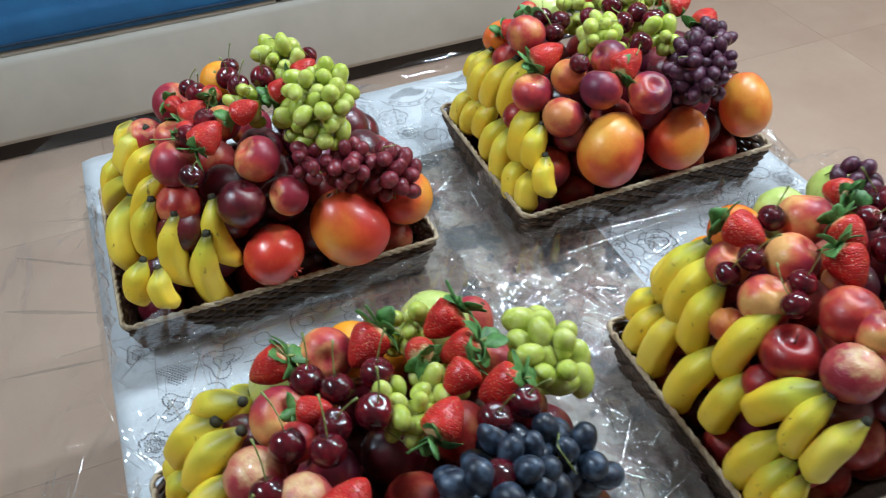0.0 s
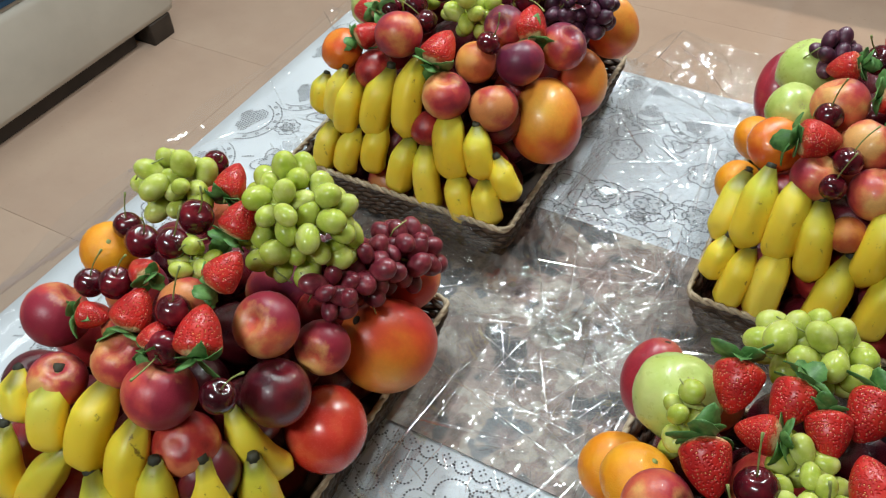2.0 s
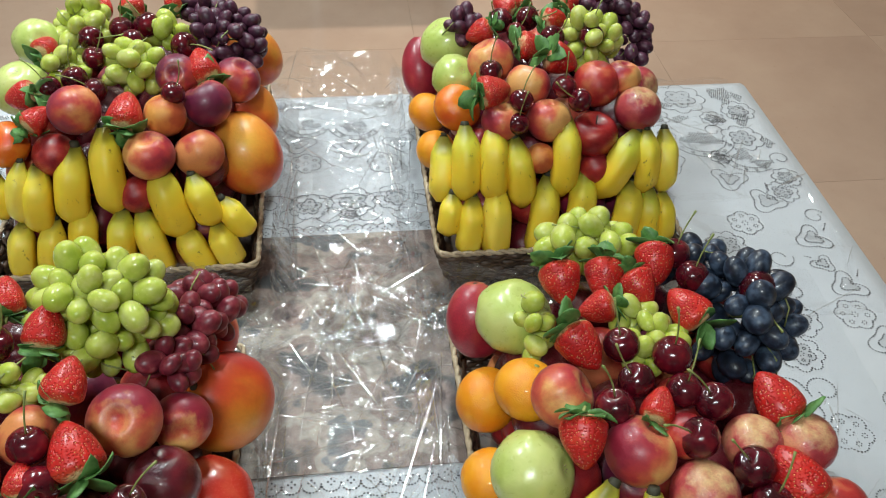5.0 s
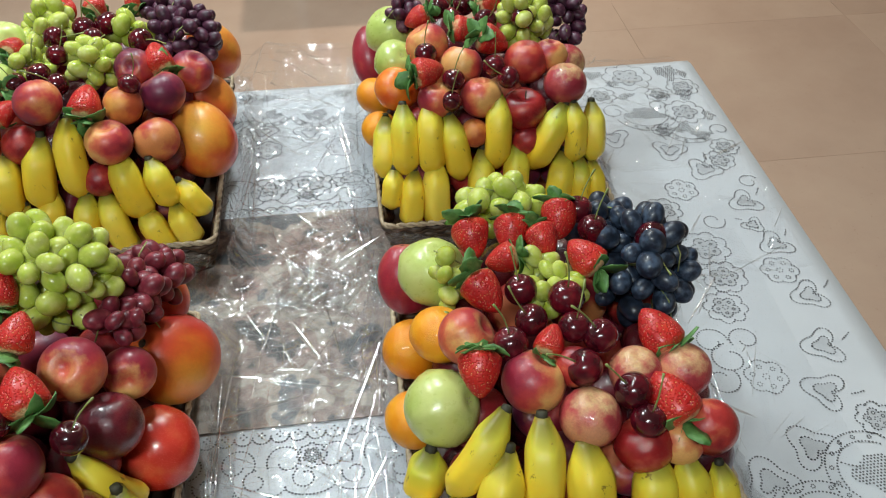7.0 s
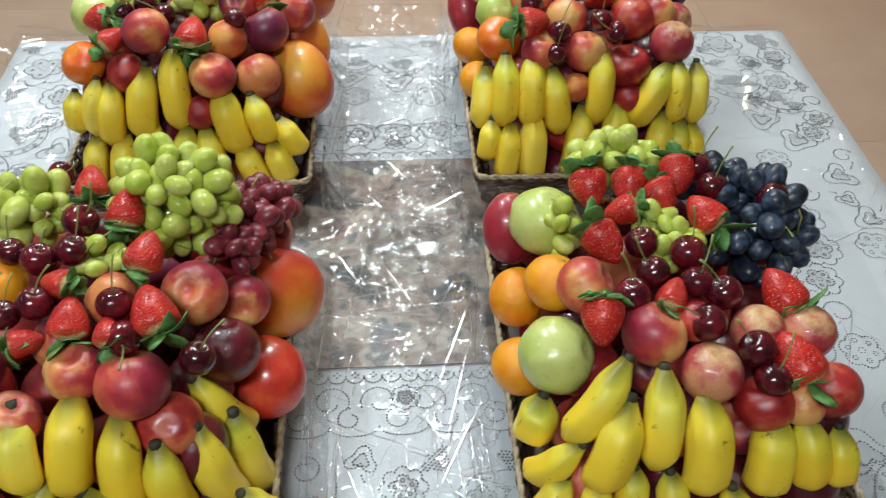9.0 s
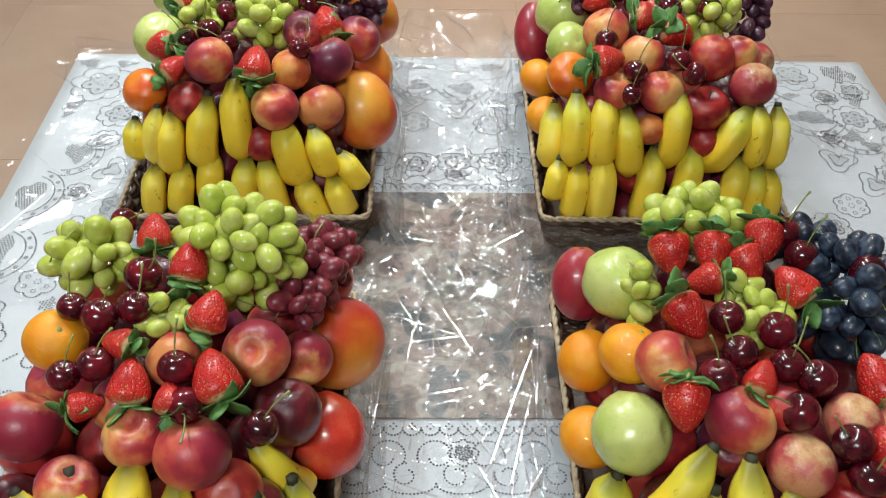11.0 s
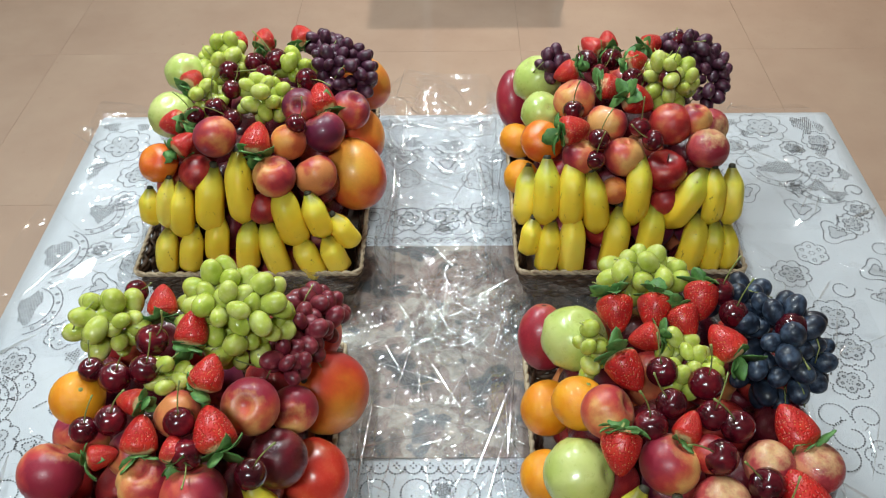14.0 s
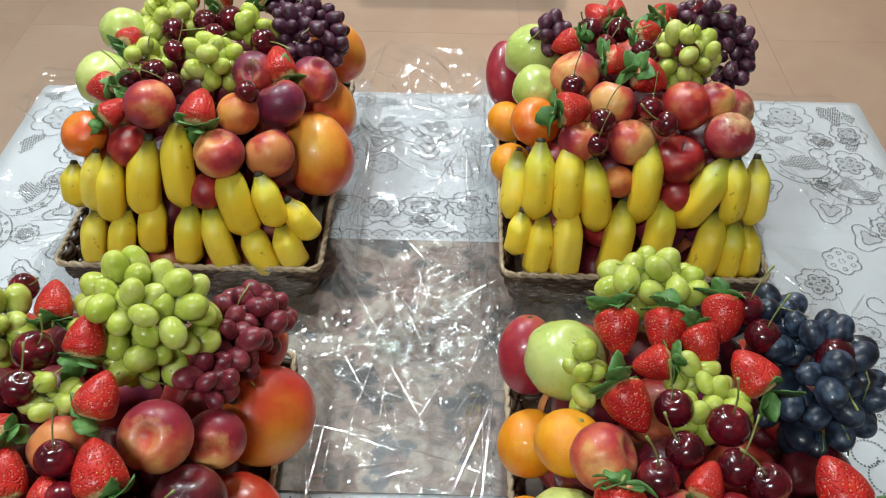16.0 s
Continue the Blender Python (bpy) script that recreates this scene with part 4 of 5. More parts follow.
# Darker skin stands in for the shade on these two half-covered peaches.
fruit("peach_dark", (-0.286, -0.246, 1.004), 0.0235)
fruit("peach_dark", (-0.326, -0.280, 0.989), 0.0231)
fruit("mango", (-0.200, -0.037, 0.881), 0.0396, tall=1.03)
strawberry((-0.324, -0.123, 1.033), 0.0361, (-0.094, 0.866, 0.491))
strawberry((-0.284, -0.161, 1.034), 0.0389, (0.097, 0.868, 0.487))
strawberry((-0.257, -0.217, 1.032), 0.0385, (0.234, 0.849, 0.473))
strawberry((-0.312, -0.276, 1.015), 0.0384, (0.002, 0.871, 0.491))
strawberry((-0.246, -0.270, 1.016), 0.0459, (-0.316, 0.823, 0.472))
strawberry((-0.327, -0.247, 1.027), 0.0290, (-0.958, 0.264, -0.112))
strawberry((-0.343, -0.295, 1.009), 0.0282, (0.924, 0.374, -0.083))
strawberry((-0.279, -0.289, 1.012), 0.0283, (-0.172, 0.950, 0.261))
cherry((-0.320, -0.180, 1.036), 0.0165, (0.624, -0.082, 0.777))
cherry((-0.347, -0.222, 1.031), 0.0155, (0.387, 0.117, 0.915))
cherry((-0.320, -0.213, 1.032), 0.0150, (0.387, 0.117, 0.915))
cherry((-0.371, -0.214, 1.033), 0.0127, (0.119, 0.071, 0.990))
cherry((-0.355, -0.110, 1.033), 0.0125, (0.789, -0.217, 0.575))
cherry((-0.365, -0.273, 1.018), 0.0133, (0.265, 0.219, 0.939))
cherry((-0.341, -0.265, 1.022), 0.0150, (0.265, 0.219, 0.939))
cherry((-0.277, -0.266, 1.020), 0.0150, (0.050, 0.328, 0.944))
cherry((-0.267, -0.294, 1.008), 0.0153, (0.299, -0.912, 0.280))
cherry((-0.209, -0.302, 0.989), 0.0154, (0.409, 0.209, 0.888))
grape_bunch("green", (-0.377, -0.142, 1.021), 0.0341, 0.0295, 0.026, 51, 0.0121, (1.000, 0.009, -0.018), (0.007, 0.693, 0.721))
grape_bunch("green", (-0.249, -0.132, 1.020), 0.0502, 0.0502, 0.034, 89, 0.0127, (1.000, 0.009, -0.018), (0.007, 0.693, 0.721))
grape_bunch("green", (-0.301, -0.211, 1.017), 0.0140, 0.0183, 0.015, 8, 0.0109, (1.000, 0.009, -0.018), (0.007, 0.693, 0.721))
grape_bunch("red", (-0.185, -0.065, 0.940), 0.0292, 0.0305, 0.022, 48, 0.0122, (1.000, 0.009, -0.018), (0.007, 0.693, 0.721))
grape_bunch("red", (-0.192, -0.113, 0.964), 0.0260, 0.0280, 0.018, 32, 0.0118, (1.000, 0.009, -0.018), (0.007, 0.693, 0.721))
grape_bunch("red", (-0.195, -0.162, 0.978), 0.0172, 0.0172, 0.015, 13, 0.0110, (1.000, 0.009, -0.018), (0.007, 0.693, 0.721))

# fruit of basket B
banana((0.088, -0.309, 0.918), (0.077, -0.323, 0.879), 0.0183)
banana((0.150, -0.325, 0.985), (0.104, -0.357, 0.930), 0.0156)
banana((0.149, -0.353, 0.966), (0.126, -0.387, 0.897), 0.0186)
banana((0.182, -0.334, 0.982), (0.176, -0.380, 0.917), 0.0166)
banana((0.217, -0.351, 0.967), (0.220, -0.390, 0.889), 0.0197)
banana((0.276, -0.362, 0.953), (0.273, -0.392, 0.888), 0.0189)
banana((0.302, -0.365, 0.952), (0.314, -0.391, 0.892), 0.0158)
banana((0.332, -0.372, 0.943), (0.337, -0.392, 0.896), 0.0136)
banana((0.108, -0.368, 0.925), (0.074, -0.353, 0.868), 0.0139)
banana((0.099, -0.379, 0.897), (0.084, -0.386, 0.859), 0.0138)
banana((0.127, -0.388, 0.902), (0.122, -0.398, 0.868), 0.0132)
banana((0.156, -0.385, 0.915), (0.154, -0.398, 0.874), 0.0136)
banana((0.188, -0.387, 0.909), (0.194, -0.400, 0.869), 0.0137)
banana((0.245, -0.394, 0.892), (0.251, -0.403, 0.859), 0.0143)
banana((0.283, -0.398, 0.878), (0.287, -0.405, 0.850), 0.0140)
fruit("mango_red", (0.087, -0.069, 0.908), 0.0314, tall=1.30, axis=(0.011, 0.538, 0.843))
fruit("guava", (0.113, -0.115, 0.959), 0.0368, axis=(0.231, -0.092, 0.969))
fruit("orange", (0.084, -0.164, 0.898), 0.0315)
fruit("orange", (0.110, -0.202, 0.959), 0.0298, axis=(0.300, 0.288, 0.909))
fruit("orange", (0.079, -0.240, 0.879), 0.0301)
fruit("guava", (0.103, -0.272, 0.937), 0.0364, axis=(0.755, -0.305, 0.580))
fruit("peach", (0.131, -0.232, 0.986), 0.0274, axis=(0.793, -0.074, 0.605))
fruit("peach", (0.183, -0.288, 0.981), 0.0294, axis=(0.422, 0.275, 0.864))
fruit("apple_pale", (0.226, -0.324, 0.970), 0.0272, axis=(0.117, 0.122, 0.986))
fruit("apple_pale", (0.274, -0.291, 0.984), 0.0239, axis=(0.018, 0.057, 0.998))
fruit("apple_pale", (0.317, -0.294, 0.984), 0.0249, axis=(0.019, -0.019, 1.000))
fruit("nectarine", (0.328, -0.342, 0.964), 0.0248)
fruit("apple_red", (0.270, -0.347, 0.954), 0.0265)
fruit("peach", (0.300, -0.349, 0.958), 0.0211)
fruit("nectarine", (0.220, -0.283, 0.990), 0.0186)
strawberry((0.153, -0.121, 1.006), 0.0435, (0.093, -0.888, -0.451))
strawberry((0.193, -0.119, 1.006), 0.0421, (-0.203, -0.890, -0.408))
strawberry((0.224, -0.133, 1.006), 0.0375, (0.326, -0.871, -0.368))
strawberry((0.247, -0.103, 1.005), 0.0440, (-0.203, -0.890, -0.408))
strawberry((0.258, -0.159, 1.006), 0.0421, (-0.549, 0.765, 0.336))
strawberry((0.177, -0.154, 1.006), 0.0342, (-0.935, 0.072, -0.346))
strawberry((0.154, -0.198, 1.005), 0.0449, (0.498, -0.798, -0.341))
strawberry((0.135, -0.286, 0.997), 0.0432, (-0.095, -0.889, -0.448))
strawberry((0.203, -0.259, 1.002), 0.0327, (0.464, 0.819, 0.336))
strawberry((0.301, -0.259, 1.001), 0.0464, (-0.428, 0.796, 0.428))
strawberry((0.294, -0.324, 0.988), 0.0502, (-0.387, 0.813, 0.435))
cherry((0.188, -0.198, 1.006), 0.0159, (-0.233, 0.214, 0.948))
cherry((0.228, -0.213, 1.006), 0.0174, (0.101, 0.224, 0.969))
cherry((0.190, -0.236, 1.005), 0.0154, (-0.559, 0.095, 0.824))
cherry((0.227, -0.249, 1.004), 0.0152, (0.185, 0.222, 0.957))
cherry((0.248, -0.261, 1.003), 0.0162, (-0.470, 0.151, 0.870))
cherry((0.167, -0.258, 1.001), 0.0163, (-0.153, 0.219, 0.964))
cherry((0.226, -0.291, 0.998), 0.0170, (-0.723, 0.033, 0.690))
cherry((0.263, -0.317, 0.993), 0.0166, (-0.611, 0.090, 0.786))
cherry((0.271, -0.342, 0.982), 0.0159, (0.265, 0.219, 0.939))
cherry((0.270, -0.090, 1.007), 0.0154, (0.185, 0.222, 0.957))
cherry((0.277, -0.122, 1.007), 0.0156, (0.185, 0.222, 0.957))
cherry((0.332, -0.143, 1.007), 0.0172, (0.089, -0.961, -0.262))
grape_bunch("green", (0.202, -0.035, 0.976), 0.0453, 0.0251, 0.026, 43, 0.0147, (1.000, 0.009, -0.018), (0.007, 0.693, 0.721))
grape_bunch("green", (0.125, -0.149, 0.981), 0.0115, 0.0299, 0.009, 6, 0.0110, (1.000, 0.009, -0.018), (0.007, 0.693, 0.721))
grape_bunch("green", (0.225, -0.188, 0.991), 0.0276, 0.0199, 0.015, 13, 0.0112, (1.000, 0.009, -0.018), (0.007, 0.693, 0.721))
grape_bunch("green", (0.213, -0.152, 0.991), 0.0171, 0.0114, 0.015, 6, 0.0115, (1.000, 0.009, -0.018), (0.007, 0.693, 0.721))
grape_bunch("blue", (0.328, -0.142, 0.970), 0.0500, 0.0550, 0.034, 72, 0.0143, (1.000, 0.009, -0.018), (0.007, 0.693, 0.721))
grape_bunch("blue", (0.305, -0.070, 0.972), 0.0300, 0.0185, 0.019, 16, 0.0144, (1.000, 0.009, -0.018), (0.007, 0.693, 0.721))

# fruit of basket C
banana((-0.446, 0.186, 0.925), (-0.445, 0.165, 0.883), 0.0139)
banana((-0.415, 0.183, 0.943), (-0.424, 0.161, 0.881), 0.0131)
banana((-0.397, 0.183, 0.937), (-0.405, 0.159, 0.866), 0.0173)
banana((-0.354, 0.194, 0.953), (-0.365, 0.162, 0.874), 0.0192)
banana((-0.320, 0.207, 0.970), (-0.315, 0.166, 0.886), 0.0180)
banana((-0.261, 0.182, 0.931), (-0.241, 0.156, 0.850), 0.0193)
banana((-0.221, 0.176, 0.920), (-0.202, 0.159, 0.864), 0.0170)
banana((-0.188, 0.168, 0.888), (-0.162, 0.162, 0.843), 0.0156)
banana((-0.425, 0.158, 0.873), (-0.435, 0.138, 0.810), 0.0150)
banana((-0.389, 0.159, 0.875), (-0.401, 0.140, 0.813), 0.0157)
banana((-0.351, 0.164, 0.889), (-0.360, 0.146, 0.826), 0.0164)
banana((-0.309, 0.161, 0.883), (-0.318, 0.140, 0.813), 0.0165)
banana((-0.286, 0.162, 0.882), (-0.267, 0.137, 0.803), 0.0169)
banana((-0.240, 0.154, 0.859), (-0.215, 0.136, 0.803), 0.0169)
banana((-0.201, 0.156, 0.860), (-0.182, 0.141, 0.810), 0.0169)
fruit("persimmon", (-0.432, 0.213, 0.953), 0.0283, axis=(-0.257, -0.474, 0.842))
fruit("guava", (-0.424, 0.290, 0.980), 0.0345, axis=(0.020, -0.244, 0.970))
fruit("guava", (-0.422, 0.376, 0.997), 0.0294)
fruit("peach_dark", (-0.345, 0.215, 0.996), 0.0297, axis=(-0.484, 0.687, 0.543))
fruit("nectarine", (-0.378, 0.203, 0.943), 0.0258)
fruit("apricot", (-0.251, 0.237, 0.970), 0.0255, axis=(-0.304, 0.225, 0.926))
fruit("peach", (-0.267, 0.188, 0.947), 0.0300, axis=(0.021, 0.000, 1.000))
fruit("peach_dark", (-0.214, 0.212, 0.930), 0.0307, axis=(-0.443, 0.556, 0.703))
fruit("peach_dark", (-0.203, 0.262, 0.969), 0.0301, axis=(-0.438, 0.316, 0.842))
fruit("mango", (-0.166, 0.266, 0.890), 0.0490, tall=1.12, axis=(-0.30, 0.72, 0.62), cheek=(0.3, -0.75, -0.55))
fruit("mango_orange", (-0.172, 0.385, 0.872), 0.0435, tall=1.12, axis=(-0.3, 0.5, 0.8), cheek=(0.5, -0.3, -0.8))
fruit("mango", (-0.166, 0.492, 0.905), 0.0410, tall=1.19, axis=(-0.539, 0.152, 0.828))
fruit("peach_dark", (-0.172, 0.321, 0.965), 0.0303)
fruit("peach_dark", (-0.239, 0.294, 0.991), 0.0265)
fruit("nectarine", (-0.288, 0.177, 0.898), 0.0229)
strawberry((-0.412, 0.247, 0.996), 0.0402, (-0.959, 0.132, -0.249))
strawberry((-0.390, 0.217, 0.985), 0.0379, (0.618, 0.729, 0.294))
strawberry((-0.291, 0.224, 0.987), 0.0506, (0.097, 0.868, 0.487))
strawberry((-0.209, 0.306, 0.998), 0.0489, (-0.231, 0.845, 0.482))
strawberry((-0.400, 0.342, 1.007), 0.0384, (0.221, 0.975, 0.015))
strawberry((-0.354, 0.454, 1.007), 0.0367, (-0.003, 0.965, 0.261))
strawberry((-0.314, 0.458, 1.007), 0.0408, (-0.002, 0.942, 0.335))
strawberry((-0.257, 0.466, 1.007), 0.0430, (-0.410, 0.857, 0.313))
cherry((-0.383, 0.261, 0.999), 0.0148, (-0.389, 0.215, 0.896))
cherry((-0.356, 0.277, 1.001), 0.0157, (-0.166, 0.197, 0.966))
cherry((-0.329, 0.253, 0.998), 0.0155, (-0.714, -0.045, 0.699))
cherry((-0.351, 0.362, 1.007), 0.0165, (0.820, -0.466, 0.332))
cherry((-0.339, 0.316, 1.006), 0.0144, (0.471, 0.136, 0.872))
cherry((-0.317, 0.386, 1.008), 0.0158, (0.093, 0.096, 0.991))
cherry((-0.286, 0.394, 1.008), 0.0176, (-0.467, 0.203, 0.860))
cherry((-0.297, 0.349, 1.008), 0.0163, (-0.642, -0.724, 0.253))
cherry((-0.233, 0.339, 1.007), 0.0171, (0.747, -0.547, 0.378))
cherry((-0.238, 0.245, 0.996), 0.0146, (0.503, 0.154, 0.850))
grape_bunch("green", (-0.289, 0.309, 0.992), 0.0361, 0.0329, 0.022, 35, 0.0133, (1.000, 0.009, -0.018), (0.007, 0.693, 0.721))
grape_bunch("green", (-0.372, 0.403, 0.998), 0.0281, 0.0380, 0.022, 24, 0.0132, (1.000, 0.009, -0.018), (0.007, 0.693, 0.721))
grape_bunch("green", (-0.261, 0.393, 0.998), 0.0213, 0.0180, 0.015, 10, 0.0131, (1.000, 0.009, -0.018), (0.007, 0.693, 0.721))
grape_bunch("green", (-0.385, 0.313, 0.993), 0.0173, 0.0236, 0.015, 10, 0.0126, (1.000, 0.009, -0.018), (0.007, 0.693, 0.721))
grape_bunch("purple", (-0.190, 0.411, 0.973), 0.0502, 0.0469, 0.026, 86, 0.0111, (1.000, 0.009, -0.018), (0.007, 0.693, 0.721))
grape_bunch("purple", (-0.218, 0.453, 0.998), 0.0271, 0.0169, 0.015, 21, 0.0112, (1.000, 0.009, -0.018), (0.007, 0.693, 0.721))

# fruit of basket D
banana((0.089, 0.233, 0.922), (0.081, 0.183, 0.868), 0.0165)
banana((0.112, 0.209, 0.953), (0.110, 0.167, 0.881), 0.0176)
banana((0.145, 0.199, 0.960), (0.145, 0.163, 0.879), 0.0175)
banana((0.172, 0.188, 0.945), (0.184, 0.160, 0.869), 0.0175)
banana((0.239, 0.202, 0.964), (0.233, 0.164, 0.882), 0.0175)
banana((0.328, 0.191, 0.947), (0.283, 0.163, 0.877), 0.0190)
banana((0.341, 0.188, 0.950), (0.341, 0.162, 0.882), 0.0144)
banana((0.371, 0.204, 0.940), (0.369, 0.166, 0.879), 0.0153)
banana((0.094, 0.170, 0.878), (0.087, 0.153, 0.831), 0.0149)
banana((0.120, 0.162, 0.877), (0.112, 0.139, 0.809), 0.0164)
banana((0.150, 0.165, 0.893), (0.149, 0.138, 0.804), 0.0175)
banana((0.215, 0.167, 0.898), (0.203, 0.137, 0.804), 0.0179)
banana((0.263, 0.169, 0.904), (0.255, 0.146, 0.825), 0.0174)
banana((0.326, 0.164, 0.887), (0.311, 0.139, 0.807), 0.0179)
banana((0.350, 0.161, 0.878), (0.348, 0.138, 0.808), 0.0148)
banana((0.369, 0.161, 0.872), (0.373, 0.139, 0.813), 0.0133)
fruit("mango_red", (0.081, 0.451, 0.897), 0.0301, tall=1.62, axis=(0.009, 0.618, 0.786))
fruit("guava", (0.112, 0.404, 0.962), 0.0385)
fruit("guava", (0.112, 0.318, 0.960), 0.0310)
fruit("persimmon", (0.108, 0.259, 0.952), 0.0312, axis=(0.296, -0.470, 0.832))
fruit("orange", (0.080, 0.342, 0.892), 0.0285)
fruit("orange", (0.081, 0.252, 0.892), 0.0263)
fruit("peach", (0.156, 0.306, 0.990), 0.0306)
fruit("peach", (0.197, 0.258, 0.982), 0.0290, axis=(0.247, 0.486, 0.838))
fruit("nectarine", (0.286, 0.256, 0.982), 0.0306, axis=(0.018, 0.057, 0.998))
fruit("peach", (0.218, 0.215, 0.957), 0.0287, axis=(0.122, 0.206, 0.971))
fruit("apple_red", (0.276, 0.206, 0.938), 0.0312, axis=(0.019, -0.096, 0.995))
fruit("apple_pale", (0.334, 0.222, 0.964), 0.0295, axis=(0.126, 0.058, 0.990))
fruit("peach", (0.320, 0.260, 0.987), 0.0242)
fruit("apple_pale", (0.346, 0.268, 0.968), 0.0270)
fruit("peach", (0.157, 0.213, 0.959), 0.0256)
fruit("apricot", (0.205, 0.185, 0.921), 0.0193)
fruit("nectarine", (0.277, 0.179, 0.906), 0.0210)
strawberry((0.146, 0.352, 1.007), 0.0383, (-0.892, 0.002, -0.452))
strawberry((0.149, 0.234, 0.991), 0.0469, (0.928, 0.371, -0.043))
strawberry((0.210, 0.316, 1.005), 0.0413, (0.947, 0.148, -0.285))
strawberry((0.245, 0.285, 1.001), 0.0479, (0.875, 0.017, -0.485))
strawberry((0.220, 0.444, 1.007), 0.0362, (-0.001, 0.921, 0.389))
strawberry((0.193, 0.427, 1.007), 0.0399, (-0.668, 0.697, 0.262))
strawberry((0.255, 0.383, 1.007), 0.0408, (0.907, 0.412, -0.090))
strawberry((0.288, 0.434, 1.007), 0.0380, (0.812, 0.584, -0.004))
cherry((0.180, 0.384, 1.007), 0.0174, (-0.498, -0.406, 0.766))
cherry((0.219, 0.388, 1.007), 0.0166, (0.610, -0.701, 0.369))
cherry((0.197, 0.350, 1.007), 0.0145, (0.542, 0.216, 0.812))
cherry((0.242, 0.333, 1.007), 0.0169, (0.345, -0.530, 0.774))
cherry((0.295, 0.334, 1.008), 0.0169, (0.027, 0.185, 0.982))
cherry((0.149, 0.265, 1.000), 0.0155, (-0.028, 0.247, 0.969))
cherry((0.238, 0.234, 0.993), 0.0153, (0.089, 0.298, 0.951))
cherry((0.181, 0.218, 0.986), 0.0152, (0.162, 0.296, 0.941))
cherry((0.175, 0.197, 0.966), 0.0144, (0.162, 0.296, 0.941))
cherry((0.254, 0.215, 0.985), 0.0152, (-0.819, -0.193, 0.540))
cherry((0.326, 0.437, 1.008), 0.0161, (0.820, -0.516, 0.249))
grape_bunch("green", (0.298, 0.341, 0.997), 0.0347, 0.0347, 0.022, 32, 0.0134, (1.000, 0.009, -0.018), (0.007, 0.693, 0.721))
grape_bunch("purple", (0.131, 0.391, 0.996), 0.0212, 0.0212, 0.015, 17, 0.0113, (1.000, 0.009, -0.018), (0.007, 0.693, 0.721))
grape_bunch("purple", (0.339, 0.435, 0.998), 0.0382, 0.0216, 0.019, 37, 0.0111, (1.000, 0.009, -0.018), (0.007, 0.693, 0.721))
grape_bunch("purple", (0.379, 0.415, 0.960), 0.0268, 0.0469, 0.022, 48, 0.0111, (1.000, 0.009, -0.018), (0.007, 0.693, 0.721))


# ---- cellophane ----
# broad folds that stand out of each sheet: two ends, half the width, height over the table
BLADES = {
    "A": [((-0.30, -0.475), (-0.35, -0.600), 0.004, 0.004), ((-0.40, -0.47), (-0.46, -0.58), 0.003, 0.004), ((-0.22, -0.48), (-0.25, -0.61), 0.003, 0.002), ((-0.46, -0.44), (-0.54, -0.47), 0.005, 0.012), ((-0.51, -0.36), (-0.57, -0.36), 0.005, 0.02), ((-0.51, -0.28), (-0.56, -0.27), 0.004, 0.02), ((-0.150, -0.133), (-0.035, -0.107), 0.0022, 0.020), ((-0.52, -0.40), (-0.53, -0.25), 0.006, 0.03), ((-0.56, -0.30), (-0.58, -0.14), 0.004, 0.02), ((-0.67, 0.0), (-0.605, 0.047), 0.0035, 0.028)],
    "B": [((-0.015, -0.227), (0.058, -0.031), 0.0020, 0.025), ((0.044, -0.16), (0.064, 0.009), 0.0016, 0.030), ((0.010, -0.24), (0.048, -0.10), 0.0013, 0.022), ((0.000, -0.30), (0.050, -0.21), 0.0018, 0.024), ((0.445, -0.168), (0.479, -0.205), 0.0022, 0.010), ((0.066, 0.080), (0.125, 0.100), 0.0055, 0.020)],
    "C": [((-0.520, 0.275), (-0.430, 0.330), 0.0050, 0.022), ((-0.14, 0.258), (0.05, 0.255), 0.0010, 0.012), ((-0.140, 0.150), (-0.03, 0.165), 0.0010, 0.015)],
    "D": [((0.632, 0.310), (0.672, 0.322), 0.0030, 0.012), ((0.520, 0.129), (0.545, 0.160), 0.0016, 0.010), ((0.000, 0.120), (0.075, 0.165), 0.0014, 0.020), ((-0.02, 0.200), (0.060, 0.190), 0.0010, 0.012)],
}


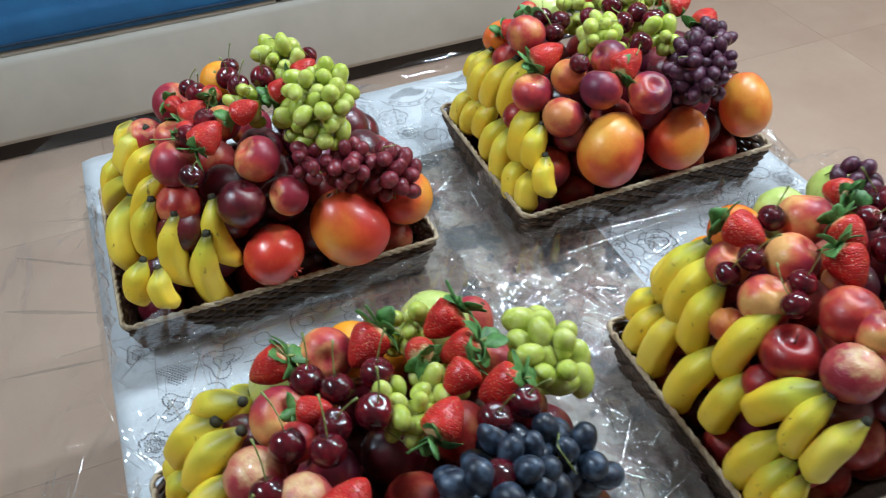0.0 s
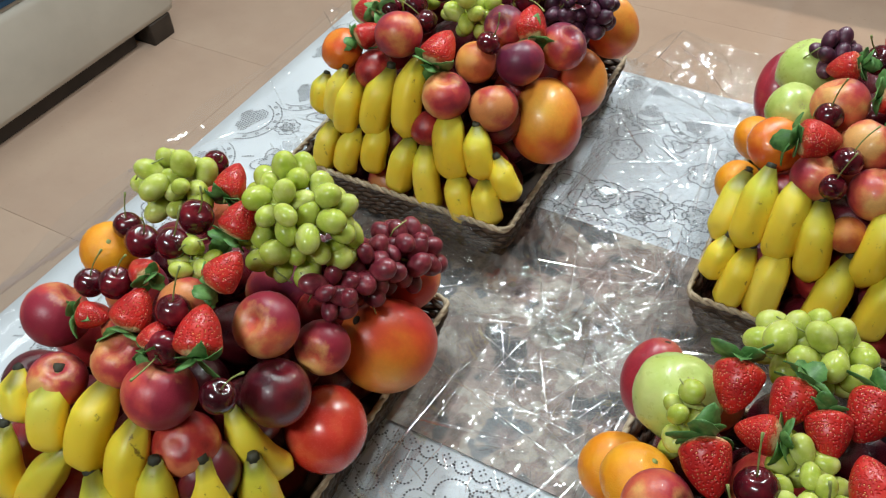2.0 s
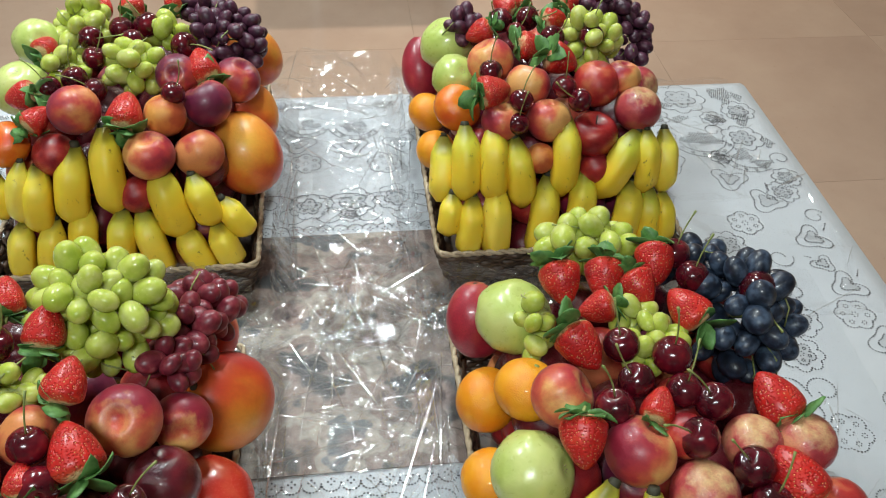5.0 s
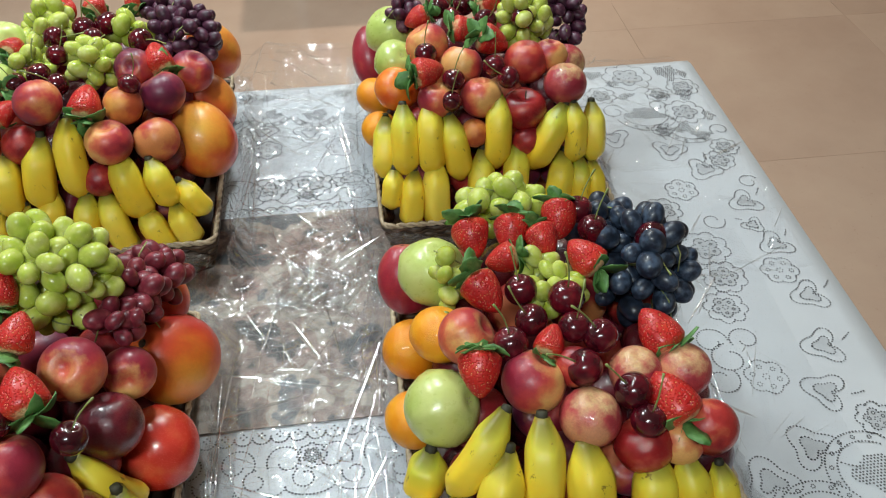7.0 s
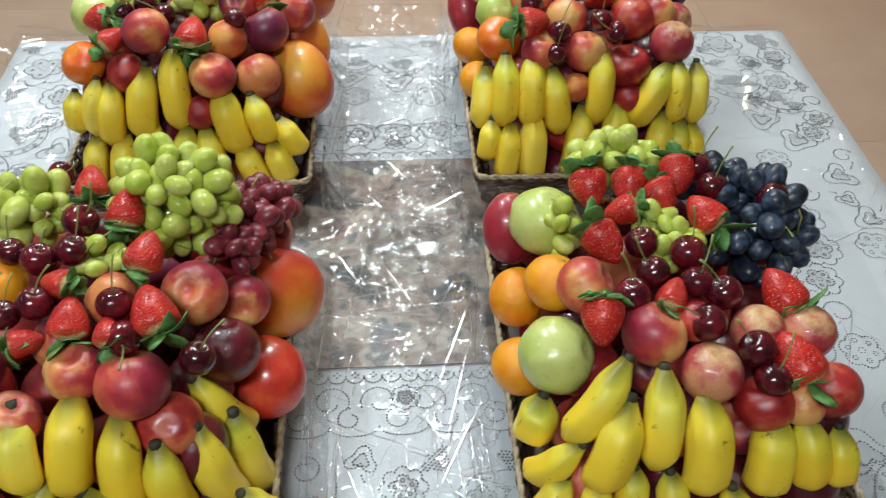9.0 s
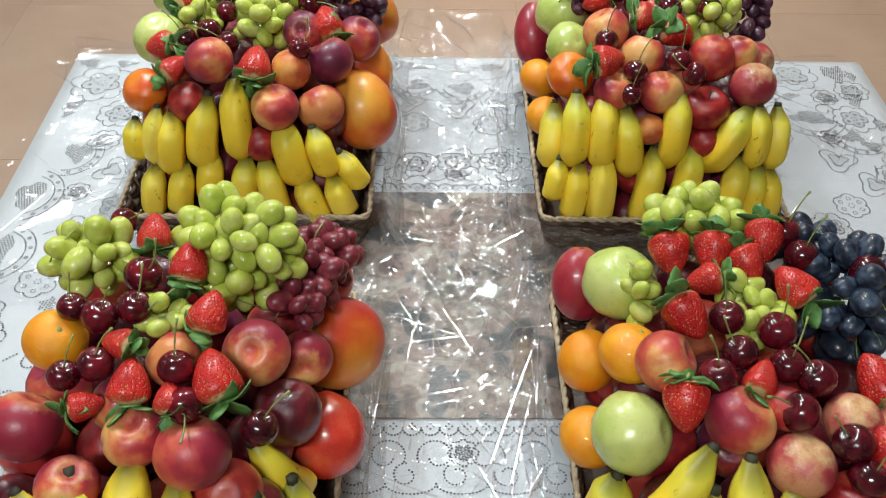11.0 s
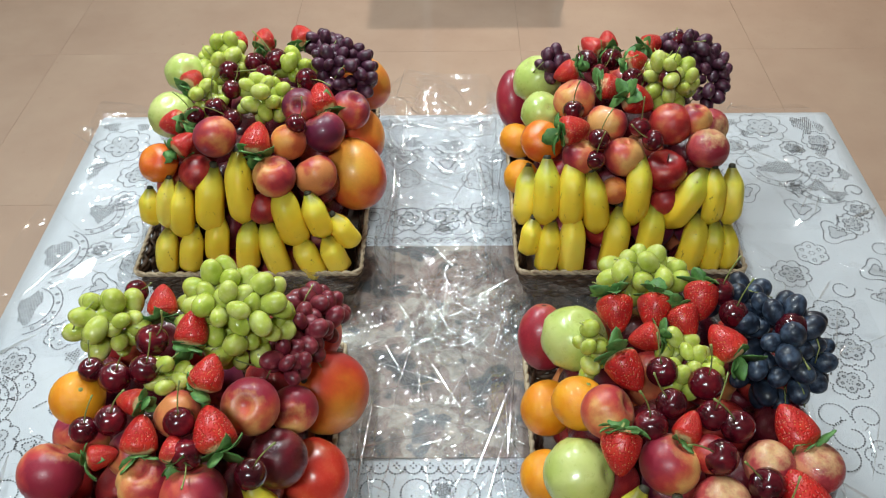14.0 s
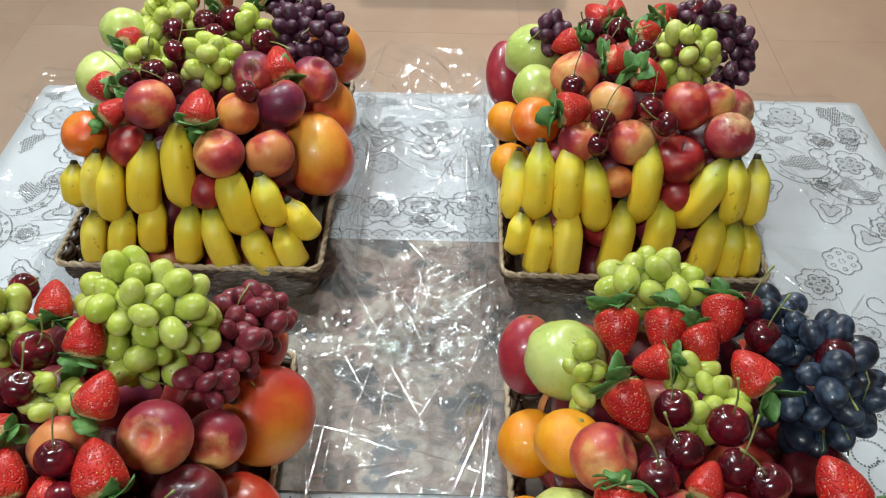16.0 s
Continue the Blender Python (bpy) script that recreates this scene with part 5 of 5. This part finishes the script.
def film_sheet(key, w0, w1, d0, d1, seed):
    """A sheet of film under a basket: flat below it, crumpled into straight creases and lifted around it."""
    cx, cy = PLACES[key][0], PLACES[key][1] + BD / 2
    rng = np.random.RandomState(seed)
    step = 0.0036
    nx, ny = int((w1 - w0) / step) + 1, int((d1 - d0) / step) + 1
    gx, gy = np.meshgrid(np.linspace(w0, w1, nx), np.linspace(d0, d1, ny))
    px, py = gx, gy
    e = np.maximum(np.abs(px - cx) - BW / 2 + 0.012, np.abs(py - cy) - BD / 2 + 0.012)
    # crumpled in the lane between the baskets and close to their walls, smooth elsewhere
    def busy(x, y):
        lane = np.exp(-((x + 0.04) / 0.13) ** 4) + np.exp(-((y - 0.06) / 0.08) ** 4) * (np.abs(x) < 0.5)
        lane = lane + 0.45 * np.exp(-((x - 0.5) / 0.1) ** 2 - ((y - 0.42) / 0.16) ** 2)
        near = np.exp(-(np.maximum(np.maximum(np.abs(x - cx) - BW / 2, np.abs(y - cy) - BD / 2), 0) / 0.06) ** 2)
        over = np.maximum(np.maximum(np.abs(x) - TX, y - TY1), TY0 - y)
        return np.clip(0.13 + lane + 0.4 * near, 0, 1) * np.where(over > 0.01, 0.2, 1.0)

    def facets(size, turn, seed2, long=1.0):
        """Flat triangles between random heights 0 to 1 on an uneven lattice: crumpled film."""
        wx = np.array([noise.noise(Vector((x * 7, y * 7, seed2))) for x, y in zip(px.ravel(), py.ravel())]).reshape(px.shape)
        a = (px * math.cos(turn) + py * math.sin(turn)) / (size * long) + 1.3 * wx + 100
        b = (-px * math.sin(turn) + py * math.cos(turn)) / size + 1.1 * wx[::-1, ::-1] + 100
        table_of = np.random.RandomState(seed2).uniform(0, 1, (256, 256)) ** 1.5
        i, j = np.floor(a).astype(int), np.floor(b).astype(int)
        u, v = a - i, b - j
        at = lambda p, q: table_of[p % 256, q % 256]
        low = at(i, j) + u * (at(i + 1, j) - at(i, j)) + v * (at(i, j + 1) - at(i, j))
        top = at(i + 1, j + 1) + (1 - u) * (at(i, j + 1) - at(i + 1, j + 1)) + (1 - v) * (at(i + 1, j) - at(i + 1, j + 1))
        return np.where(u + v < 1, low, top)

    # two lies of pleats, each in its own patches
    patch = np.array([noise.noise(Vector((x * 13, y * 13, seed + 0.5))) for x, y in zip(px.ravel(), py.ravel())]).reshape(px.shape)
    share = np.clip(patch * 4 + 0.5, 0, 1)
    crumple = 0.0068 * (share * facets(0.011, 0.5 + seed, seed * 3, 6.0) + (1 - share) * facets(0.012, 1.8 + seed * 0.7, seed * 3 + 1, 6.0)) + 0.006 * facets(0.06, 1.2 * seed, seed * 3 + 2)
    h = np.zeros_like(px)
    tents = []
    for _ in range(560):
        ax, ay, ang = rng.uniform(w0, w1), rng.uniform(d0, d1), rng.uniform(0, math.pi)
        ln, top, wide = rng.uniform(0.03, 0.11), rng.uniform(0.003, 0.012), rng.uniform(0.012, 0.03)
        inside = max(abs(ax - cx) - BW / 2, abs(ay - cy) - BD / 2) < 0.004
        if inside or rng.uniform() > busy(ax, ay):
            continue
        ux, uy = math.cos(ang), math.sin(ang)
        along, off = (px - ax) * ux + (py - ay) * uy, (px - ax) * -uy + (py - ay) * ux
        ridge = top * np.clip(1 - np.abs(off) / wide, 0, 1) * np.clip((1 - np.abs(along) / ln) * 3, 0, 1)
        h = np.maximum(h, ridge)
        for _ in range(rng.choice((1, 1, 2, 3))):
            bx, by = ax + rng.uniform(-0.03, 0.03), ay + rng.uniform(-0.03, 0.03)
            a2, l2 = ang + rng.uniform(-0.5, 0.5), 0.008 + 0.07 * rng.uniform() ** 2
            tents.append((bx, by, math.cos(a2) * l2, math.sin(a2) * l2, 0.00025 + 0.0011 * rng.uniform() ** 2.2, rng.uniform(0.12, 0.4), rng.uniform(0.004, 0.02)))
    # long taut folds pulled along the basket's sides
    for side in (-1, 1):
        for _ in range(9 if side * cx < 0 else 4):
            l2, a2 = rng.uniform(0.04, 0.11), math.pi / 2 + rng.uniform(-0.16, 0.16)
            bx, by = cx + side * (BW / 2 + rng.uniform(0.012, 0.05)), cy + rng.uniform(-0.17, 0.12)
            tents.append((bx, by, math.cos(a2) * l2, math.sin(a2) * l2, rng.uniform(0.0005, 0.0015), rng.uniform(0.15, 0.5), rng.uniform(0.010, 0.035)))
    for (x0, y0), (x1, y1), half, lift in BLADES.get(key, ()):
        tents.append(((x0 + x1) / 2, (y0 + y1) / 2, (x1 - x0) / 2, (y1 - y0) / 2, half, 0.12, lift))
    slow = np.array([noise.noise(Vector((x * 3.3, y * 3.3, seed * 2.0))) for x, y in zip(px.ravel(), py.ravel())]).reshape(px.shape)
    tilt = np.array([noise.noise(Vector((x * 14, y * 14, seed * 5.0))) for x, y in zip(px.ravel(), py.ravel())]).reshape(px.shape)
    z = np.clip(e / 0.03, 0, 1) * (0.6 * h + (crumple + 0.006 * np.abs(slow)) * busy(px, py))
    lean = np.clip(slow * 1.6 + 0.2 + tilt * 0.5, 0, 1) * busy(px, py)
    z += np.where(e > 0, lean * 0.060 * np.exp(-((e - 0.022) / 0.016) ** 2), 0)
    over = np.maximum(np.maximum(np.abs(px) - TX, py - TY1), TY0 - py)
    # between the two back baskets the film stands up off the far edge
    stand = np.exp(-((px + 0.035) / 0.12) ** 4) * np.clip((py - 0.575) / 0.07, 0, 1)
    z += np.where(over > 0.005, (-over * 0.5 + over * 0.8 * slow) * (1 - stand), 0)
    z += stand * (0.030 + 0.045 * facets(0.045, 0.2, seed + 40))
    # loose corners curl up off the table
    edge = np.minimum(np.minimum(px - w0, w1 - px), np.minimum(py - d0, d1 - py))
    z += np.clip(1 - edge / 0.06, 0, 1) ** 2 * (0.004 + 0.035 * np.clip(slow, 0, 1)) * (py < TY1 - 0.06)
    z = TOP + 0.0034 + seed * 0.0004 + np.where(e > 0, z, 0)
    idx = np.arange(nx * ny).reshape(ny, nx)
    faces = np.stack([idx[:-1, :-1], idx[:-1, 1:], idx[1:, 1:], idx[1:, :-1]], -1).reshape(-1, 4)
    me = bpy.data.meshes.new("cellophane_sheet")
    verts, faces = np.stack([px, py, z], -1).reshape(-1, 3).tolist(), faces.tolist()
    me.from_pydata(verts, [], faces)
    me.materials.append(M["film"])
    o = new("cellophane_sheet", me)
    # narrow rounded folds standing on the sheet
    verts, faces = [], []
    for bx, by, lx, ly, half, high, lift in tents:
        k, s = len(verts), math.hypot(lx, ly)
        ox, oy = -ly / s * half, lx / s * half
        tip = rng.uniform(-0.006, 0.006)
        row, col = int(np.clip((by - d0) / (d1 - d0) * (ny - 1), 0, ny - 1)), int(np.clip((bx - w0) / (w1 - w0) * (nx - 1), 0, nx - 1))
        lift = max(lift, 0.002) + min(0.0, float(z[row, col]) - TOP)
        for q in (-1.0, -0.4, 0.4, 1.0):
            for c in range(5):
                a = (c - 2) / 2
                w = a * (1.0 if abs(q) < 0.9 else 0.25)
                verts.append((bx + lx * q + ox * w, by + ly * q + oy * w, TOP + lift + tip * q + half * high * (1 - a * a)))
        for q in range(3):
            for c in range(4):
                i = k + q * 5 + c
                faces.append((i, i + 5, i + 6, i + 1))
    me = bpy.data.meshes.new("film_creases")
    me.from_pydata(verts, [], faces)
    me.materials.append(M["film_fold"])
    me.polygons.foreach_set("use_smooth", [True] * len(me.polygons))
    c = new("film_creases", me)
    c.parent = o
    tagged(c, "sharp glinting creases of the clear film", kind="stuff")
    # film standing up against the basket's walls, in pleats
    for side, (half_len, half_out, rz) in enumerate(((BW / 2, BD / 2, 0), (BW / 2, BD / 2, 180), (BD / 2, BW / 2, 90), (BD / 2, BW / 2, -90))):
        verts, faces, nu, nv = [], [], 150, 7
        turn = pose(cx, cy, 0, 0, 0, rz)
        for i in range(nu + 1):
            u = (i / nu * 2 - 1) * (half_len + 0.03)
            rise = 0.030 + 0.055 * max(0, 0.35 + 1.3 * noise.noise(Vector((u * 9, seed * 3.1, side))))
            for k in range(nv):
                s = k / (nv - 1)
                pleat = noise.noise(Vector((u * 55 + s * 1.5, seed, side * 4))) + 0.6 * noise.noise(Vector((u * 130 - s * 2, seed, side * 4)))
                out = half_out + 0.012 + 0.030 * (1 - s) ** 1.6 + 0.007 * pleat * (0.3 + s) + 0.012 * max(0, s - 0.6)
                verts.append(turn @ Vector((u + 0.01 * pleat * s, out, TOP + 0.006 + rise * s)))
        for i in range(nu):
            for k in range(nv - 1):
                a = i * nv + k
                faces.append((a, a + nv, a + nv + 1, a + 1)[::-1])
        me = bpy.data.meshes.new("film_flap")
        me.from_pydata(verts, [], faces)
        me.materials.append(M["film_flap"])
        me.polygons.foreach_set("use_smooth", [True] * len(me.polygons))
        flap = new("film_flap", me)
        flap.parent = o
        flap["label"] = "pleated clear film standing against the basket"
    return tagged(o, "creased clear cellophane sheet spread under a fruit basket", "cellophane", "cellophane sheets")


film_sheet("A", -0.80, 0.02, -0.66, 0.10, 1)
film_sheet("B", -0.08, 0.58, -0.58, 0.12, 2)
film_sheet("C", -0.71, 0.03, 0.02, 0.675, 3)
film_sheet("D", -0.09, 0.66, 0.03, 0.685, 4)


# ---- sofa, chair, lamps ----
def sofa():
    s = tagged(new("sofa"), "cream upholstered sofa with dark low feet", "sofa")
    x, y0, y1 = -1.952, -2.2, 1.30
    bm = bmesh.new()
    box(bm, (-2.95, y0, 0.078), (x, y1, 0.375), 0.028)
    part("base", bm, M["sofa"], s)
    bm = bmesh.new()
    box(bm, (-2.95, y0, 0.40), (-2.72, y1, 0.86), 0.05)
    part("backrest", bm, M["sofa"], s)
    for k in range(3):
        bm = bmesh.new()
        a = y0 + 0.01 + k * (y1 - y0) / 3
        box(bm, (-2.72, a, 0.37), (x - 0.012, a + (y1 - y0) / 3 - 0.015, 0.392), 0.010)
        part("seat_cushion", bm, M["sofa"], s)
    # Dark board added for the shade in the gap beneath the base.
    part("plinth", box(bmesh.new(), (-2.92, y0 + 0.03, 0.002), (x - 0.06, y1 - 0.16, 0.079), 0.004), M["dark_wood_shade"], s, "dark board added as shade under the sofa", smooth=False)
    for y in (y0 + 0.08, y1 - 0.08):
        for fx in (x - 0.055, -2.88):
            part("foot", box(bmesh.new(), (fx - 0.05, y - 0.05, 0), (fx + 0.05, y + 0.05, 0.08), 0.006), M["dark_wood_shade"], s, "dark wooden foot")
    bm = bmesh.new()
    box(bm, (-2.70, -1.9, 0.390), (-1.945, 0.85, 0.50), 0.03)
    for v in bm.verts:
        v.co.z += 0.012 * noise.noise(v.co * 4)
    cushion = tagged(part("blue_cushion", bm, M["blue_cloth"]), "long blue fabric seat cushion with piped edge on the sofa", "cushion")
    bm = bmesh.new()
    tube(bm, [(-1.943 + 0.003 * math.sin(k), -1.86 + 0.0675 * k, 0.418) for k in range(41)], 0.005, 6)
    part("piping", bm, M["blue_pipe"], cushion, "dark blue piping")


sofa()


def chair():
    c = tagged(new("chair"), "white painted wooden chair standing on the tiles", "chair")
    x0, x1, y0, y1 = -0.126, 0.43, 2.56, 3.02
    for x in (x0, x1):
        for y, top in ((y0, 0.43), (y1, 0.92)):
            bm = bmesh.new()
            box(bm, (x - 0.03, y - 0.022, 0), (x + 0.03, y + 0.022, top), 0.006)
            for v in bm.verts:
                k = 0.72 + 0.28 * min(1, v.co.z / 0.43)
                v.co.x, v.co.y = x + (v.co.x - x) * k, y + (v.co.y - y) * k
            part("leg", bm, M["white_paint"], c, smooth=False)
    part("seat", box(bmesh.new(), (x0 - 0.04, y0 - 0.04, 0.43), (x1 + 0.04, y1 + 0.03, 0.47), 0.012), M["white_paint"], c, smooth=False)
    for z in (0.6, 0.84):
        part("back_rail", box(bmesh.new(), (x0 + 0.03, y1 - 0.012, z), (x1 - 0.03, y1 + 0.012, z + 0.08), 0.006), M["white_paint"], c, smooth=False)


chair()

# Housings for the unseen lamps, the added one included.
for x, y, sx, sy, watts, colour in LAMPS:
    part_ob = part("ceiling_lamp", box(bmesh.new(), (x - sx / 2 - 0.02, y - sy / 2 - 0.02, 2.54), (x + sx / 2 + 0.02, y + sy / 2 + 0.02, HIGH), 0.008), M["metal"], smooth=False)
    tagged(part_ob, "white housing of an unseen ceiling lamp", "lamp")

# ---- floor tiles ----
TILE = 0.885
tile = mesh_of("tile", box(bmesh.new(), (-TILE / 2 + 0.0005, -TILE / 2 + 0.0005, -0.012), (TILE / 2 - 0.0005, TILE / 2 - 0.0005, 0), 0.0003), M["tile"], False)
for i in range(-4, 4):
    for j in range(-4, 6):
        x, y = 0.24 + TILE * (i + 0.5), 2.12 + TILE * (j - 2.5)
        if X0 - TILE / 2 < x < X1 + TILE / 2 and Y0 - TILE / 2 < y < Y1 + TILE / 2:
            o = new("tile", tile)
            o.parent = floor_ob
            o.location = (x, y, 0)
